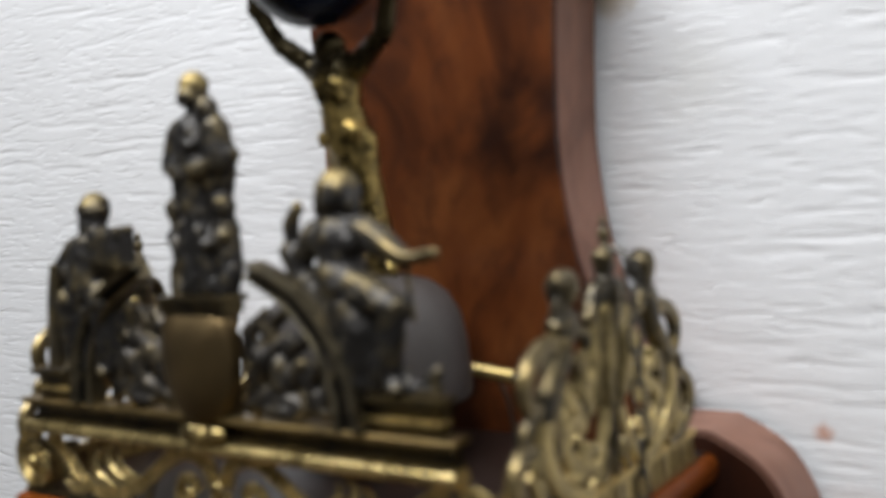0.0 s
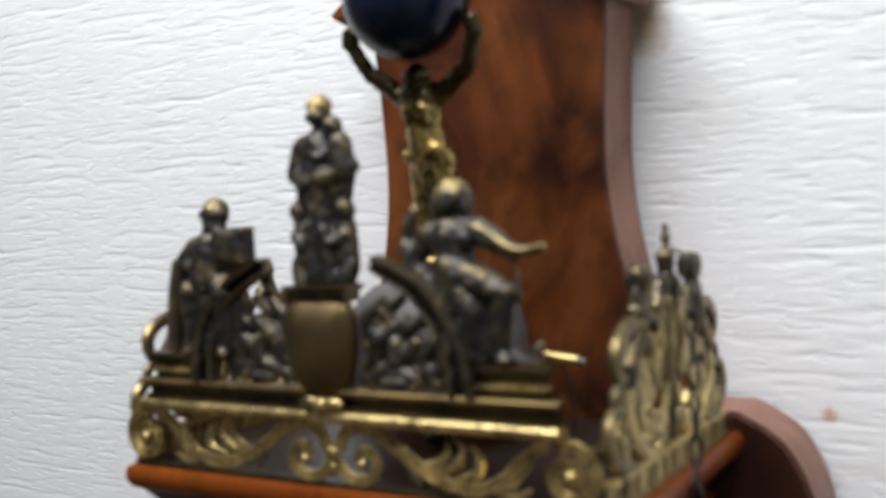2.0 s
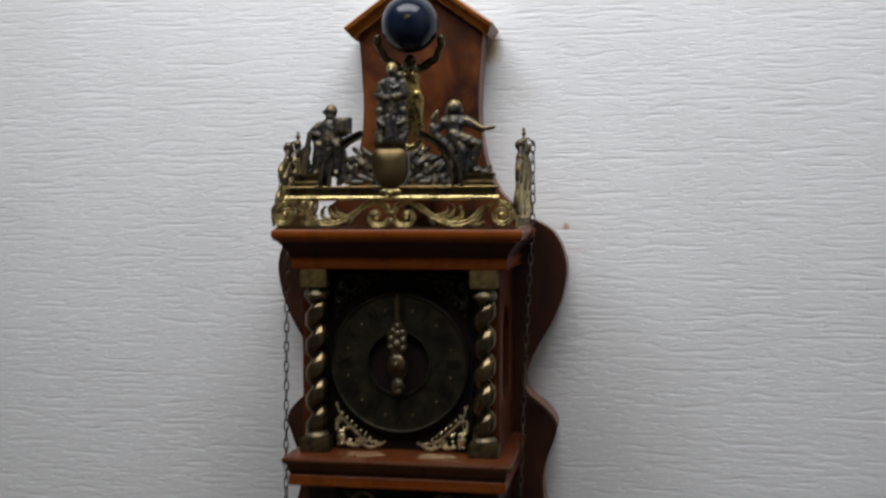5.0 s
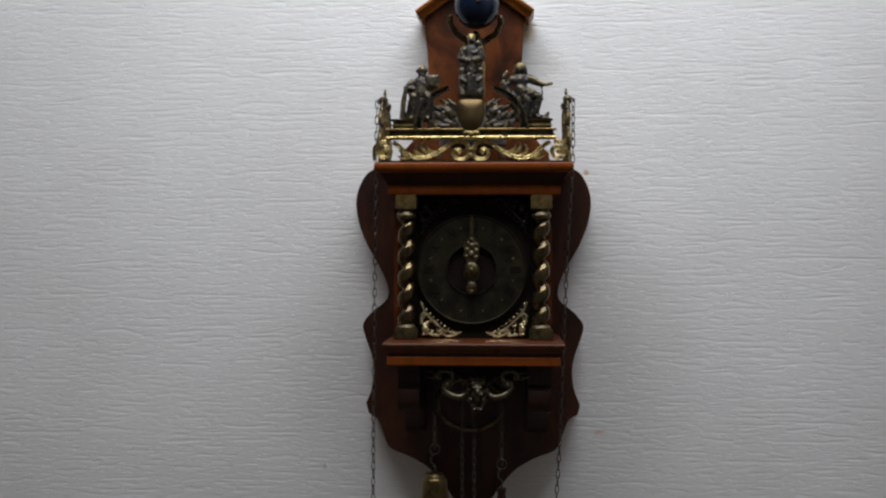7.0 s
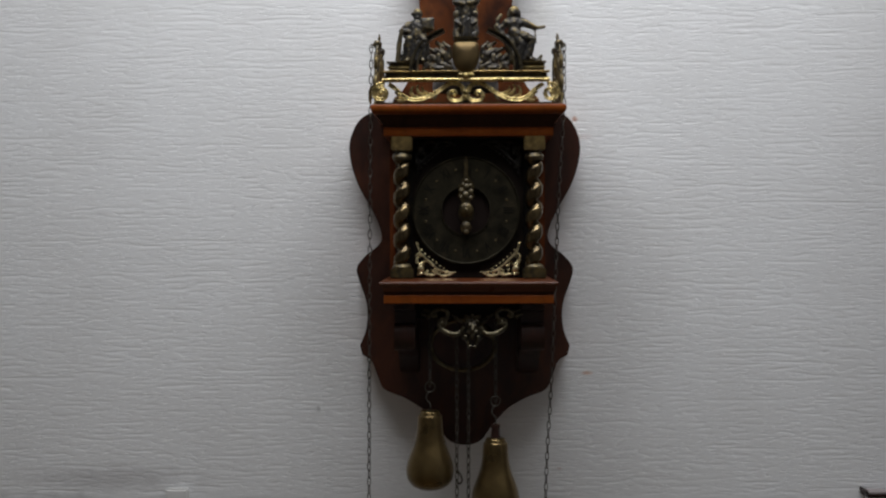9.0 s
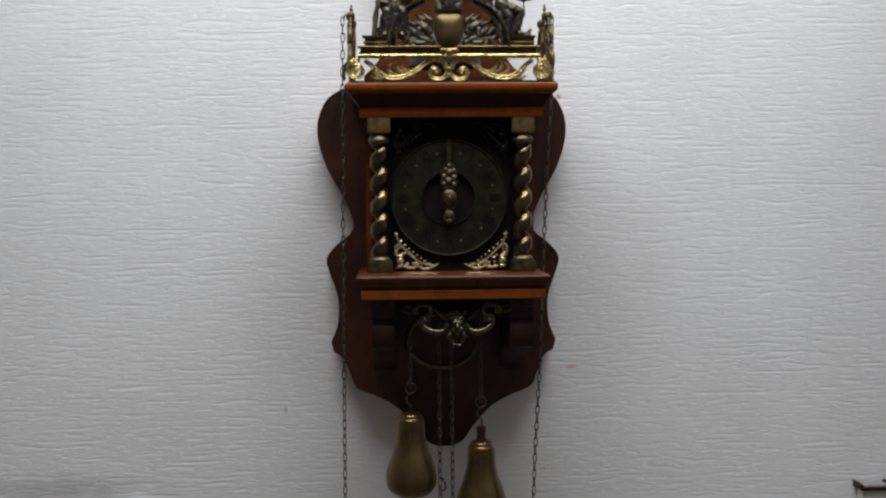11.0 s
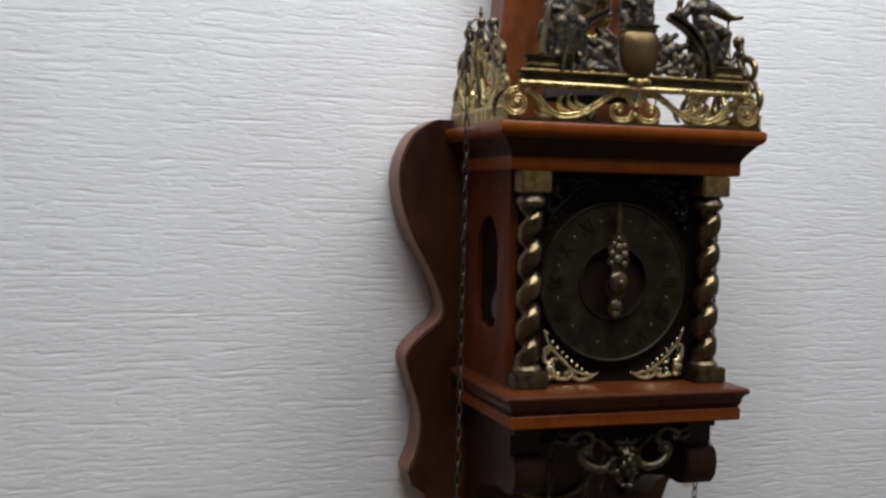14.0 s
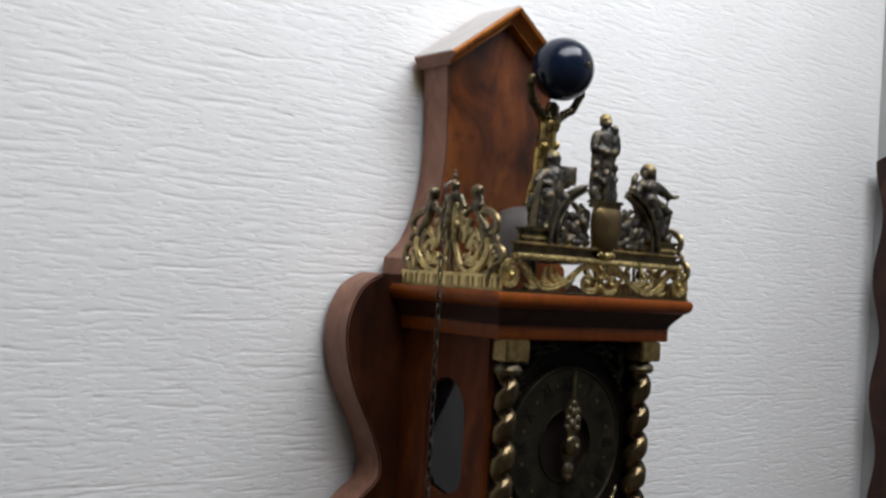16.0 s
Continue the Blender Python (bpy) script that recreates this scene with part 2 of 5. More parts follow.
CAPITAL = metal("pale_dull_brass", (0.12, 0.085, 0.038), (0.36, 0.25, 0.095), 0.34, 0.44, 0.60, 150, 0.3, 1.0, True)
COLUMN = metal("polished_twisted_brass", (0.022, 0.016, 0.011), (0.16, 0.115, 0.055), 0.22, 0.42, 0.60, 80, 0.10)
WEIGHT = metal("tarnished_brass_weight", (0.070, 0.046, 0.021), (0.20, 0.138, 0.056), 0.27, 0.40, 0.62, 45, 0.1)
BELL = plain("dull_grey_bell_metal", (0.090, 0.080, 0.075), 0.5, 0.3, 0.15, 40, 0.06, 0.4)
STEEL = metal("blackened_steel_chain", (0.022, 0.020, 0.019), (0.11, 0.10, 0.085), 0.42, 0.40, 0.62, 300, 0.2)
IRON = metal("darkened_cast_brass", (0.022, 0.019, 0.015), (0.28, 0.235, 0.145), 0.30, 0.48, 0.68, 190, 0.5)
DIAL = stained_dial()
INK = plain("engraved_black", (0.0075, 0.0072, 0.006), 0.7, 0, 0.15, 60, 0.1, 0.05)
GLOBE = plain("dark_blue_enamel", (0.005, 0.010, 0.024), 0.20, 0, 0.25, 60, 0.02, 0.30)
PLASTIC = plain("yellowed_white_plastic", (0.72, 0.71, 0.69), 0.4, 0, 0.1, 40, 0.05)
PINK = plain("dusty_grey_paper", (0.32, 0.275, 0.27), 0.8, 0, 0.25, 60, 0.1)


def glass():
    m, nt, b = mat("smoky_window_glass")
    b.inputs["Base Color"].default_value = (0.025, 0.028, 0.040, 1)
    b.inputs["Roughness"].default_value = 0.06
    b.inputs["Transmission Weight"].default_value = 0.85
    b.inputs["Specular IOR Level"].default_value = 0.3
    return m


GLASS = glass()

# ---- building blocks ----
SPOT = {}


def thing(name, x, y, z, label, category, group=""):
    ob = new(name)
    ob.empty_display_size = 0.02
    ob.location = (x, y, z)
    SPOT[ob] = Vector((x, y, z))
    return tagged(ob, label, category, group)


def part(name, bm, material, parent=None, label="", smooth=True, angle=40):
    """Links a bmesh, made in world metres, as one mesh object, under parent if one is given."""
    lo = Vector([min(v.co[i] for v in bm.verts) for i in range(3)])
    hi = Vector([max(v.co[i] for v in bm.verts) for i in range(3)])
    c = (lo + hi) / 2
    bmesh.ops.translate(bm, verts=bm.verts, vec=-c)
    me = bpy.data.meshes.new(name)
    bm.to_mesh(me)
    bm.free()
    for p in me.polygons:
        p.use_smooth = smooth
    if smooth and angle < 180:
        me.set_sharp_from_angle(angle=radians(angle))
    me.materials.append(material)
    ob = new(name, me)
    SPOT[ob] = c
    ob.location = c
    if parent:
        ob.parent = parent
        ob.matrix_parent_inverse = Matrix.Translation(-SPOT[parent])
    if label:
        ob["label"] = label
    return ob


def fresh():
    return bmesh.new()


def add_box(bm, x0, x1, y0, y1, z0, z1, bevel=0.0):
    r = bmesh.ops.create_cube(bm, size=1)
    for v in r["verts"]:
        v.co = Vector(((x0 + x1) / 2 + v.co.x * (x1 - x0), (y0 + y1) / 2 + v.co.y * (y1 - y0), (z0 + z1) / 2 + v.co.z * (z1 - z0)))
    if bevel:
        es = {e for v in r["verts"] for e in v.link_edges}
        bmesh.ops.bevel(bm, geom=list(es), offset=bevel, segments=2, affect="EDGES", clamp_overlap=True)
    return bm


def prism(bm, pts, place, bevel=0.0):
    """A closed outline swept from place(p, 0) to place(p, 1)."""
    a = [bm.verts.new(place(p, 0)) for p in pts]
    b = [bm.verts.new(place(p, 1)) for p in pts]
    n = len(pts)
    caps = [bm.faces.new(a[::-1]), bm.faces.new(b)]
    for i in range(n):
        bm.faces.new((a[i], a[(i + 1) % n], b[(i + 1) % n], b[i]))
    bmesh.ops.recalc_face_normals(bm, faces=bm.faces)
    if bevel:
        es = {e for f in caps for e in f.edges}
        bmesh.ops.bevel(bm, geom=list(es), offset=bevel, segments=2, affect="EDGES")
    return bm


def lathe(bm, profile, x, y, seg=32):
    """Turns (radius, z) pairs about the upright axis at x, y."""
    rings = []
    for r, z in profile:
        rings.append([bm.verts.new((x + max(r, 1e-4) * math.cos(a), y + max(r, 1e-4) * math.sin(a), z)) for a in [2 * math.pi * k / seg for k in range(seg)]])
    for a, b in zip(rings, rings[1:]):
        for k in range(seg):
            bm.faces.new((a[k], a[(k + 1) % seg], b[(k + 1) % seg], b[k]))
    bm.faces.new(rings[0][::-1])
    bm.faces.new(rings[-1])
    bmesh.ops.recalc_face_normals(bm, faces=bm.faces)
    return bm


def curve(pts, steps=6, closed=False):
    """A smooth line through the points."""
    p = [Vector(q) for q in pts]
    n = len(p)
    out = []
    for i in range(n if closed else n - 1):
        a, b, c, d = (p[(i + k) % n] if closed else p[min(max(i + k, 0), n - 1)] for k in (-1, 0, 1, 2))
        for k in range(steps):
            t = k / steps
            out.append(0.5 * (2 * b + (c - a) * t + (2 * a - 5 * b + 4 * c - d) * t * t + (3 * b - a - 3 * c + d) * t ** 3))
    if not closed:
        out.append(p[-1])
    return out


def tube(bm, path, r0, r1=None, r2=None, seg=8, closed=False, flat=1.0, across=None):
    """A round bar along a path; r0, r1, r2: its radius at the start, the middle and the end; flat: its width across, over its height."""
    r1 = r0 if r1 is None else r1
    r2 = r1 if r2 is None else r2
    n = len(path)
    across = Vector(across or (0, -1, 0)).normalized()
    rings = []
    for i, p in enumerate(path):
        a, b = (path[(i - 1) % n], path[(i + 1) % n]) if closed else (path[max(i - 1, 0)], path[min(i + 1, n - 1)])
        d = (b - a).normalized()
        u = across - d * across.dot(d)
        u = u.normalized() if u.length > 1e-4 else d.orthogonal().normalized()
        w = d.cross(u)
        t = i / max(n - 1, 1)
        r = (r0 + (r1 - r0) * 2 * t) if t < 0.5 else (r1 + (r2 - r1) * (2 * t - 1))
        rings.append([bm.verts.new(p + (u * math.cos(q) * flat + w * math.sin(q)) * r) for q in [2 * math.pi * k / seg for k in range(seg)]])
    pairs = list(zip(rings, rings[1:])) + ([(rings[-1], rings[0])] if closed else [])
    fs = [bm.faces.new((a[k], a[(k + 1) % seg], b[(k + 1) % seg], b[k])) for a, b in pairs for k in range(seg)]
    if not closed:
        fs += [bm.faces.new(rings[0][::-1]), bm.faces.new(rings[-1])]
    bmesh.ops.recalc_face_normals(bm, faces=fs)
    return bm


def ball(bm, c, r, s=(1, 1, 1), seg=14):
    made = bmesh.ops.create_uvsphere(bm, u_segments=seg, v_segments=max(6, seg * 2 // 3), radius=r)["verts"]
    for v in made:
        v.co = Vector((v.co.x * s[0] + c[0], v.co.y * s[1] + c[1], v.co.z * s[2] + c[2]))
    return bm


def spiral(x, z, y, r, turns, start, way=1, steps=26):
    """A flat volute in the plane y, from its rim in to its eye."""
    out = []
    for k in range(steps + 1):
        t = k / steps
        a = start + way * turns * 2 * math.pi * t
        q = r * (1 - 0.82 * t)
        out.append(Vector((x + q * math.cos(a), y, z + q * math.sin(a))))
    return out


def sculpt(name, limbs, material, parent, label, voxel=0.0008, soft=2, at=(0, 0, 0), scale=0.001, blur=0.6, boxes=()):
    """A cast figure as one mesh: rounded limbs, each from point to point with two radii, in millimetres about at, melted together."""
    bm = fresh()
    o = Vector(at)
    for limb in limbs:
        a, b, r0, r1 = Vector(limb[0]), Vector(limb[1]), limb[2], limb[3]
        ball(bm, o + a * scale, r0 * scale, seg=12)
        ball(bm, o + b * scale, r1 * scale, seg=12)
        if (b - a).length > 0.1:
            tube(bm, [o + a * scale, o + (a + b) / 2 * scale, o + b * scale], r0 * scale, (r0 + r1) / 2 * scale, r1 * scale, 12)
    for q in boxes:
        add_box(bm, *(o[i // 2] + q[i] * scale for i in range(6)), 0.0004)
    ob = part(name, bm, material, parent, label, angle=180)
    re = ob.modifiers.new("melt", "REMESH")
    re.mode, re.voxel_size, re.use_smooth_shade = "VOXEL", voxel, True
    sm = ob.modifiers.new("soften", "SMOOTH")
    sm.factor, sm.iterations = blur, soft
    tex = bpy.data.textures.new(name + "_folds", "CLOUDS")
    tex.noise_scale, tex.noise_depth = 0.0034, 2
    di = ob.modifiers.new("folds", "DISPLACE")
    di.texture, di.strength, di.mid_level = tex, 0.0012, 0.5
    return ob


# ---- the room ----


def grid_noise(u, v, seed):
    t = np.random.RandomState(seed).rand(256, 256)
    iu, iv = np.floor(u).astype(int), np.floor(v).astype(int)
    fu, fv = u - iu, v - iv
    fu, fv = fu * fu * (3 - 2 * fu), fv * fv * (3 - 2 * fv)
    a, b = t[iu % 256, iv % 256], t[(iu + 1) % 256, iv % 256]
    c, d = t[iu % 256, (iv + 1) % 256], t[(iu + 1) % 256, (iv + 1) % 256]
    return (a * (1 - fu) + b * fu) * (1 - fv) + (c * (1 - fu) + d * fu) * fv


def step_up(a, b, v):
    t = np.clip((v - a) / (b - a), 0, 1)
    return t * t * (3 - 2 * t)


def embossed(x, z):
    """Relief of the wallpaper: rows of level, uneven, dashed creases over a fine crumpled grain."""
    depth = 0.0
    for pitch, cell, thick, low, seed, deep in ((0.0074, 0.021, 0.00100, 0.56, 11, 1.0), (0.0050, 0.012, 0.00075, 0.66, 23, 0.7)):
        zz = z + 0.0040 * (grid_noise(x / 0.35 + 9, z / 0.05 + 7, seed) - 0.5)
        row = np.floor(zz / pitch)
        line = row + 0.0 * x
        along = grid_noise(x / cell + 40 + 7.3 * (line % 17), line, seed + 1)
        sway = 1.25 * pitch * (grid_noise(x / 0.040 + 3.7 * (line % 13), line, seed + 2) - 0.5) + 0.0016 * (grid_noise(x / 0.011, line, seed + 3) - 0.5)
        off = zz - (row + 0.5) * pitch - 0.6 * sway
        wide = thick * (0.6 + 0.8 * grid_noise(x / 0.02 + 5, line, seed + 4))
        flank = np.where(off > 0, 0.65 * wide, 2.3 * wide)
        depth = depth + deep * step_up(low, low + 0.20, along) * np.exp(-(off / flank) ** 2)
    return 0.00030 * depth + 0.00012 * grid_noise(x / 0.0075, z / 0.0028, 7)


def structure(name, bm, material, label):
    for f in bm.faces:
        f.smooth = False
    me = bpy.data.meshes.new(name)
    bm.to_mesh(me)
    bm.free()
    me.materials.append(material)
    return tagged(new(name, me), label, "wall" if "wall" in name else name.split("_")[0], "", "structure")


def north_wall():
    nx, nz = 440, 2300
    xs, zs = np.linspace(-0.80, 0.745, nx), np.linspace(1.06, 2.34, nz)
    gx, gz = np.meshgrid(xs, zs, indexing="ij")
    gy = embossed(gx, gz)
    co = np.stack([gx, gy, gz], -1).reshape(-1, 3)
    i, k = np.meshgrid(np.arange(nx - 1), np.arange(nz - 1), indexing="ij")
    a = (i * nz + k).ravel()
    faces = np.stack([a, a + nz, a + nz + 1, a + 1], -1)
    verts = co.tolist()
    quads = faces.tolist()
    base = len(verts)
    # the plain rest of the wall, and its thickness behind
    x0, x1, x2, x3 = -2.6, -0.80, 0.745, 0.86
    z0, z1, z2, z3 = -0.1, 1.06, 2.34, 3.10
    for p in ((x0, x1, z0, z3), (x1, x2, z0, z1), (x1, x2, z2, z3), (x2, x3, z0, z3)):
        n = len(verts)
        verts += [(p[0], 0.0004, p[2]), (p[1], 0.0004, p[2]), (p[1], 0.0004, p[3]), (p[0], 0.0004, p[3])]
        quads.append((n, n + 1, n + 2, n + 3))
    n = len(verts)
    verts += [(x0, 0.12, z0), (x3, 0.12, z0), (x3, 0.12, z3), (x0, 0.12, z3)]
    quads.append((n + 3, n + 2, n + 1, n))
    me = bpy.data.meshes.new("wall_north")
    me.from_pydata(verts, [], quads)
    me.polygons.foreach_set("use_smooth", [True] * len(me.polygons))
    me.materials.append(WALL)
    tagged(new("wall_north", me), "white wall with embossed horizontally creased wallpaper, a few stains and darker patches", "wall", "", "structure")


north_wall()
structure("wall_east", add_box(fresh(), 0.752, 0.87, -3.2, -0.0005, -0.1, 3.10), GREY, "plain plastered side wall with its shade painted in as grey")
structure("wall_west", add_box(fresh(), -2.72, -2.6, -3.2, 0.12, -0.1, 3.10), TAUPE, "unseen taupe wall at the left, toned for bounce light")
structure("wall_south", add_box(fresh(), -2.6, 0.752, -3.32, -3.2, -0.1, 3.10), TAUPE, "unseen taupe wall behind, toned for bounce light")
structure("floor", add_box(fresh(), -2.6, 0.752, -3.2, 0.0, -0.1, 0.0), FLOOR, "unseen wooden floor, made pale to bounce light up")
# unseen ceiling, with an opening added round the overhead lamp
ceil = fresh()
for q in ((-2.6, -0.90, -3.2, 0.0), (0.68, 0.752, -3.2, 0.0), (-0.90, 0.68, -0.32, 0.0), (-0.90, 0.68, -3.2, -0.90)):
    add_box(ceil, q[0], q[1], q[2], q[3], 2.67, 2.84)
structure("ceiling", ceil, PLASTER, "unseen white plastered ceiling with an opening added for the lamp")

# ---- the wall clock ----
CLOCK = thing("wall_clock", 0, -0.03, 1.257, "tall dark mahogany weight-driven wall clock with brass ornaments", "clock")
BOARD_Y, BACK_Y = -0.0420, -0.0055


def mirrored(half, mid=0.0):
    """A closed outline about x = mid from its right half, listed from the top down."""
    return [(mid + x, z) for x, z in half] + [(mid - x, z) for x, z in reversed(half) if x > 1e-5]


def half_line(pts, steps=5):
    return [(p.x, p.y) for p in curve([(x, z, 0) for x, z in pts], steps)]


BX, NECK_X = -0.0050, -0.0028
neck = half_line([(0.0660, 1.9010), (0.0638, 1.878), (0.0620, 1.850), (0.0612, 1.820), (0.0645, 1.788), (0.0718, 1.760), (0.082, 1.739), (0.0975, 1.723)])
lobes = half_line([(0.120, 1.7085), (0.1412, 1.695), (0.1532, 1.668), (0.1522, 1.640), (0.1418, 1.608), (0.1224, 1.573), (0.1116, 1.546), (0.1142, 1.530),
                   (0.133, 1.514), (0.1445, 1.498), (0.1410, 1.480), (0.1332, 1.458), (0.1300, 1.438), (0.1325, 1.414), (0.1405, 1.394)])
foot = half_line([(0.137, 1.381), (0.125, 1.373), (0.1165, 1.352), (0.108, 1.335), (0.082, 1.324), (0.057, 1.309), (0.036, 1.286), (0.024, 1.2690), (0.012, 1.2620), (0.0, 1.2605)])
upper, lower = mirrored([(0.0, 1.9475)] + neck, NECK_X), mirrored([(0.096, 1.7085)] + lobes + foot, BX)
cut = len(neck) + 1
outline = upper[:cut] + lower + upper[cut:]
board = part("backboard", prism(fresh(), outline, lambda p, s: (p[0], BOARD_Y if s else BACK_Y, p[1]), 0.0015), WOOD, CLOCK,
     "red-brown mahogany backboard with a wavy sawn outline", angle=35)
board.data.materials.append(EDGE)
for p in board.data.polygons:
    p.material_index = 1 if abs(p.normal.y) < 0.5 else 0
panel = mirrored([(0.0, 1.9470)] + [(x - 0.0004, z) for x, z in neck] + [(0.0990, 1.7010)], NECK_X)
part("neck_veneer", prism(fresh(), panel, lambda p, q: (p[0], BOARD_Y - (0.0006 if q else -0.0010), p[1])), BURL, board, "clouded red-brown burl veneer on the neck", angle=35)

# gable roof moulding
SLOPE = 0.72


def gable(side):
    sec = [(0, BACK_Y), (0, -0.0505), (0.0022, -0.0510), (0.0032, -0.0525), (0.0050, -0.0532), (0.0066, -0.055), (0.0084, -0.0585), (0.0092, -0.061), (0.0132, -0.063), (0.0150, -0.061), (0.0150, BACK_Y)]

    def place(p, s):
        x = 0.0 if s == 0 else 0.0705
        lean = 0.474 * p[0] if s else 0.0
        return (-0.0025 + side * (x + lean), p[1], 1.9480 - SLOPE * (x + lean) + p[0])
    return prism(fresh(), sec, place, 0.0006)


roof = part("roof", gable(1), ROOF, CLOCK, "orange-brown stepped gable moulding", angle=30)
other = part("moulding", gable(-1), ROOF, roof, angle=30)
for ob, side in ((roof, 1), (other, -1)):
    ob.data.materials.append(EDGE)
    for p in ob.data.polygons:
        p.material_index = 1 if p.normal.x * side > 0.6 and p.normal.z < -0.2 else 0
for side in (-1, 1):
    slab = [(0.0152, BACK_Y - 0.0002), (0.0152, -0.0595), (0.0164, -0.0592), (0.0164, BACK_Y - 0.0002)]
    part("roof_cover", prism(fresh(), slab, lambda p, q: (-0.0025 + side * (0.0771 if q else 0.0), p[1], 1.9480 - SLOPE * (0.0771 if q else 0.0) + p[0])), DUST_SHEEN, roof, "pale dust and painted lamp sheen on the top of the gable", angle=30)


def cornice(name, sec, material, parent, label="", deep=0.0):
    """A moulding round the front and both sides; sec: (how far out from the case, z) from the top down."""
    bm = fresh()
    ring = []
    for o, z in sec:
        w, d = 0.101 + o, -(0.166 + o + deep)
        ring.append([bm.verts.new(q) for q in ((-w, BOARD_Y, z), (-w, d, z), (w, d, z), (w, BOARD_Y, z))])
    for a, b in zip(ring, ring[1:]):
        for k in range(3):
            bm.faces.new((a[k], a[k + 1], b[k + 1], b[k]))
    for r in (ring[0], ring[-1][::-1]):
        bm.faces.new(r[::-1])
    bm.faces.new([r[0] for r in ring])
    bm.faces.new([r[3] for r in ring][::-1])
    bmesh.ops.recalc_face_normals(bm, faces=bm.faces)
    return part(name, bm, material, parent, label, angle=35)


up = cornice("upper_cornice", [(0.0130, 1.7005), (0.0155, 1.6998), (0.0168, 1.6980), (0.0171, 1.6955), (0.0166, 1.6925), (0.0150, 1.6900), (0.0118, 1.6880)], WOOD_X, CLOCK, "orange-brown mahogany cornice shelf")
part("shelf_top", add_box(fresh(), -0.1135, 0.1135, -0.1785, BOARD_Y - 0.0002, 1.7000, 1.7012), plain("dusty_shelf_varnish", (0.022, 0.013, 0.010), 0.40, 0, 0.35, 30, 0.1), up, "dusty brown top of the shelf")
cornice("cove", [(0.0116, 1.6880), (0.0105, 1.6862), (0.0085, 1.684), (0.0055, 1.680), (0.0030, 1.6765), (0.0022, 1.6735), (0.0008, 1.6735)], DARK_X, up, "hollow moulding with its shade painted in as darker wood")
cornice("fillet", [(0.0015, 1.6735), (0.0022, 1.6725), (0.0022, 1.6640), (0.0012, 1.6625)], WOOD_X, up)
low = cornice("lower_cornice", [(-0.0050, 1.4886), (0.0040, 1.4868), (0.0062, 1.4858), (0.0072, 1.4840), (0.0070, 1.4822), (0.0060, 1.4808), (0.0040, 1.4795), (0.0028, 1.4770), (0.0026, 1.4738)], LEDGE, CLOCK, "orange-brown mahogany lower cornice shelf", 0.0130)
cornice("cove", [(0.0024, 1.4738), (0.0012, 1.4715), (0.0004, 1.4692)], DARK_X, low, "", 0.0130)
cornice("fillet", [(0.0012, 1.4692), (0.0018, 1.4685), (0.0018, 1.4600), (0.0006, 1.4588)], WOOD_X, low, "", 0.0130)


def side_panel(s):
    """One cheek of the case with an arched window cut through it."""
    y0, y1, z0, z1 = -0.152, BOARD_Y, 1.488, 1.6625
    win = [(-0.102 + 0.025 * math.cos(a), 1.592 + 0.034 * math.sin(a)) for a in [math.pi * k / 16 for k in range(17)]]
    win += [(-0.127, 1.545), (-0.121, 1.5335), (-0.102, 1.5285), (-0.083, 1.5335), (-0.077, 1.545)]
    bm = fresh()
    out_x = 0.0938 if s > 0 else 0.0970
    for x in (s * out_x, s * (out_x - 0.0075)):
        out = [bm.verts.new((x, y, z)) for y, z in ((y0, z0), (y1, z0), (y1, z1), (y0, z1))]
        inn = [bm.verts.new((x, y, z)) for y, z in win]
        es = [bm.edges.new((l[k], l[(k + 1) % len(l)])) for l in (out, inn) for k in range(len(l))]
        bmesh.ops.triangle_fill(bm, edges=es, use_beauty=True)
        bm.verts.ensure_lookup_table()
    n = 4 + len(win)
    bm.verts.ensure_lookup_table()
    for grp in (list(range(4)), list(range(4, n))):
        for k in range(len(grp)):
            a, b = grp[k], grp[(k + 1) % len(grp)]
            bm.faces.new((bm.verts[a], bm.verts[b], bm.verts[b + n], bm.verts[a + n]))
    bmesh.ops.recalc_face_normals(bm, faces=bm.faces)
    return bm, win


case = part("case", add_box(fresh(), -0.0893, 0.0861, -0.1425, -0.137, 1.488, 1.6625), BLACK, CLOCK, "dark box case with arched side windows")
for s in (-1, 1):
    bm, win = side_panel(s)
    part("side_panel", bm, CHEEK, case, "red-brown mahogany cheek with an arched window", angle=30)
    pane_x = (0.0938 if s > 0 else 0.0970) - 0.0045
    pane = [(-0.102 + (y + 0.102) * 1.06, 1.577 + (z - 1.577) * 1.04) for y, z in win]
    part("side_window", prism(fresh(), pane, lambda p, q: (s * (pane_x if q else pane_x - 0.0015), p[0], p[1])), GLASS, case, "smoky glass pane", angle=30)
part("movement_plate", add_box(fresh(), -0.055, 0.055, -0.125, -0.060, 1.52, 1.64, 0.003), BELL, case, "dull metal clockwork block")

# twisted columns


def column(x):
    y = -0.1575
    root = part("column", twisted(x, y), COLUMN, CLOCK, "twisted barley-sugar brass column")
    part("capital", add_box(fresh(), x - 0.0128, x + 0.0128, y - 0.0125, y + 0.010, 1.6450, 1.6622, 0.0012), CAPITAL, root, "square brass capital block")
    part("base_block", add_box(fresh(), x - 0.0140, x + 0.0140, y - 0.0135, y + 0.010, 1.4887, 1.5015, 0.0012), RAIL_DARK, root, "square brass base block")
    part("collar", lathe(fresh(), [(0.007, 1.6335), (0.0108, 1.6345), (0.0122, 1.638), (0.0108, 1.6415), (0.0085, 1.6435), (0.0095, 1.6452)], x, y, 24), BRONZE, root)
    part("foot_ring", lathe(fresh(), [(0.0115, 1.5013), (0.0118, 1.5035), (0.0100, 1.506), (0.0080, 1.507)], x, y, 24), BRONZE, root)


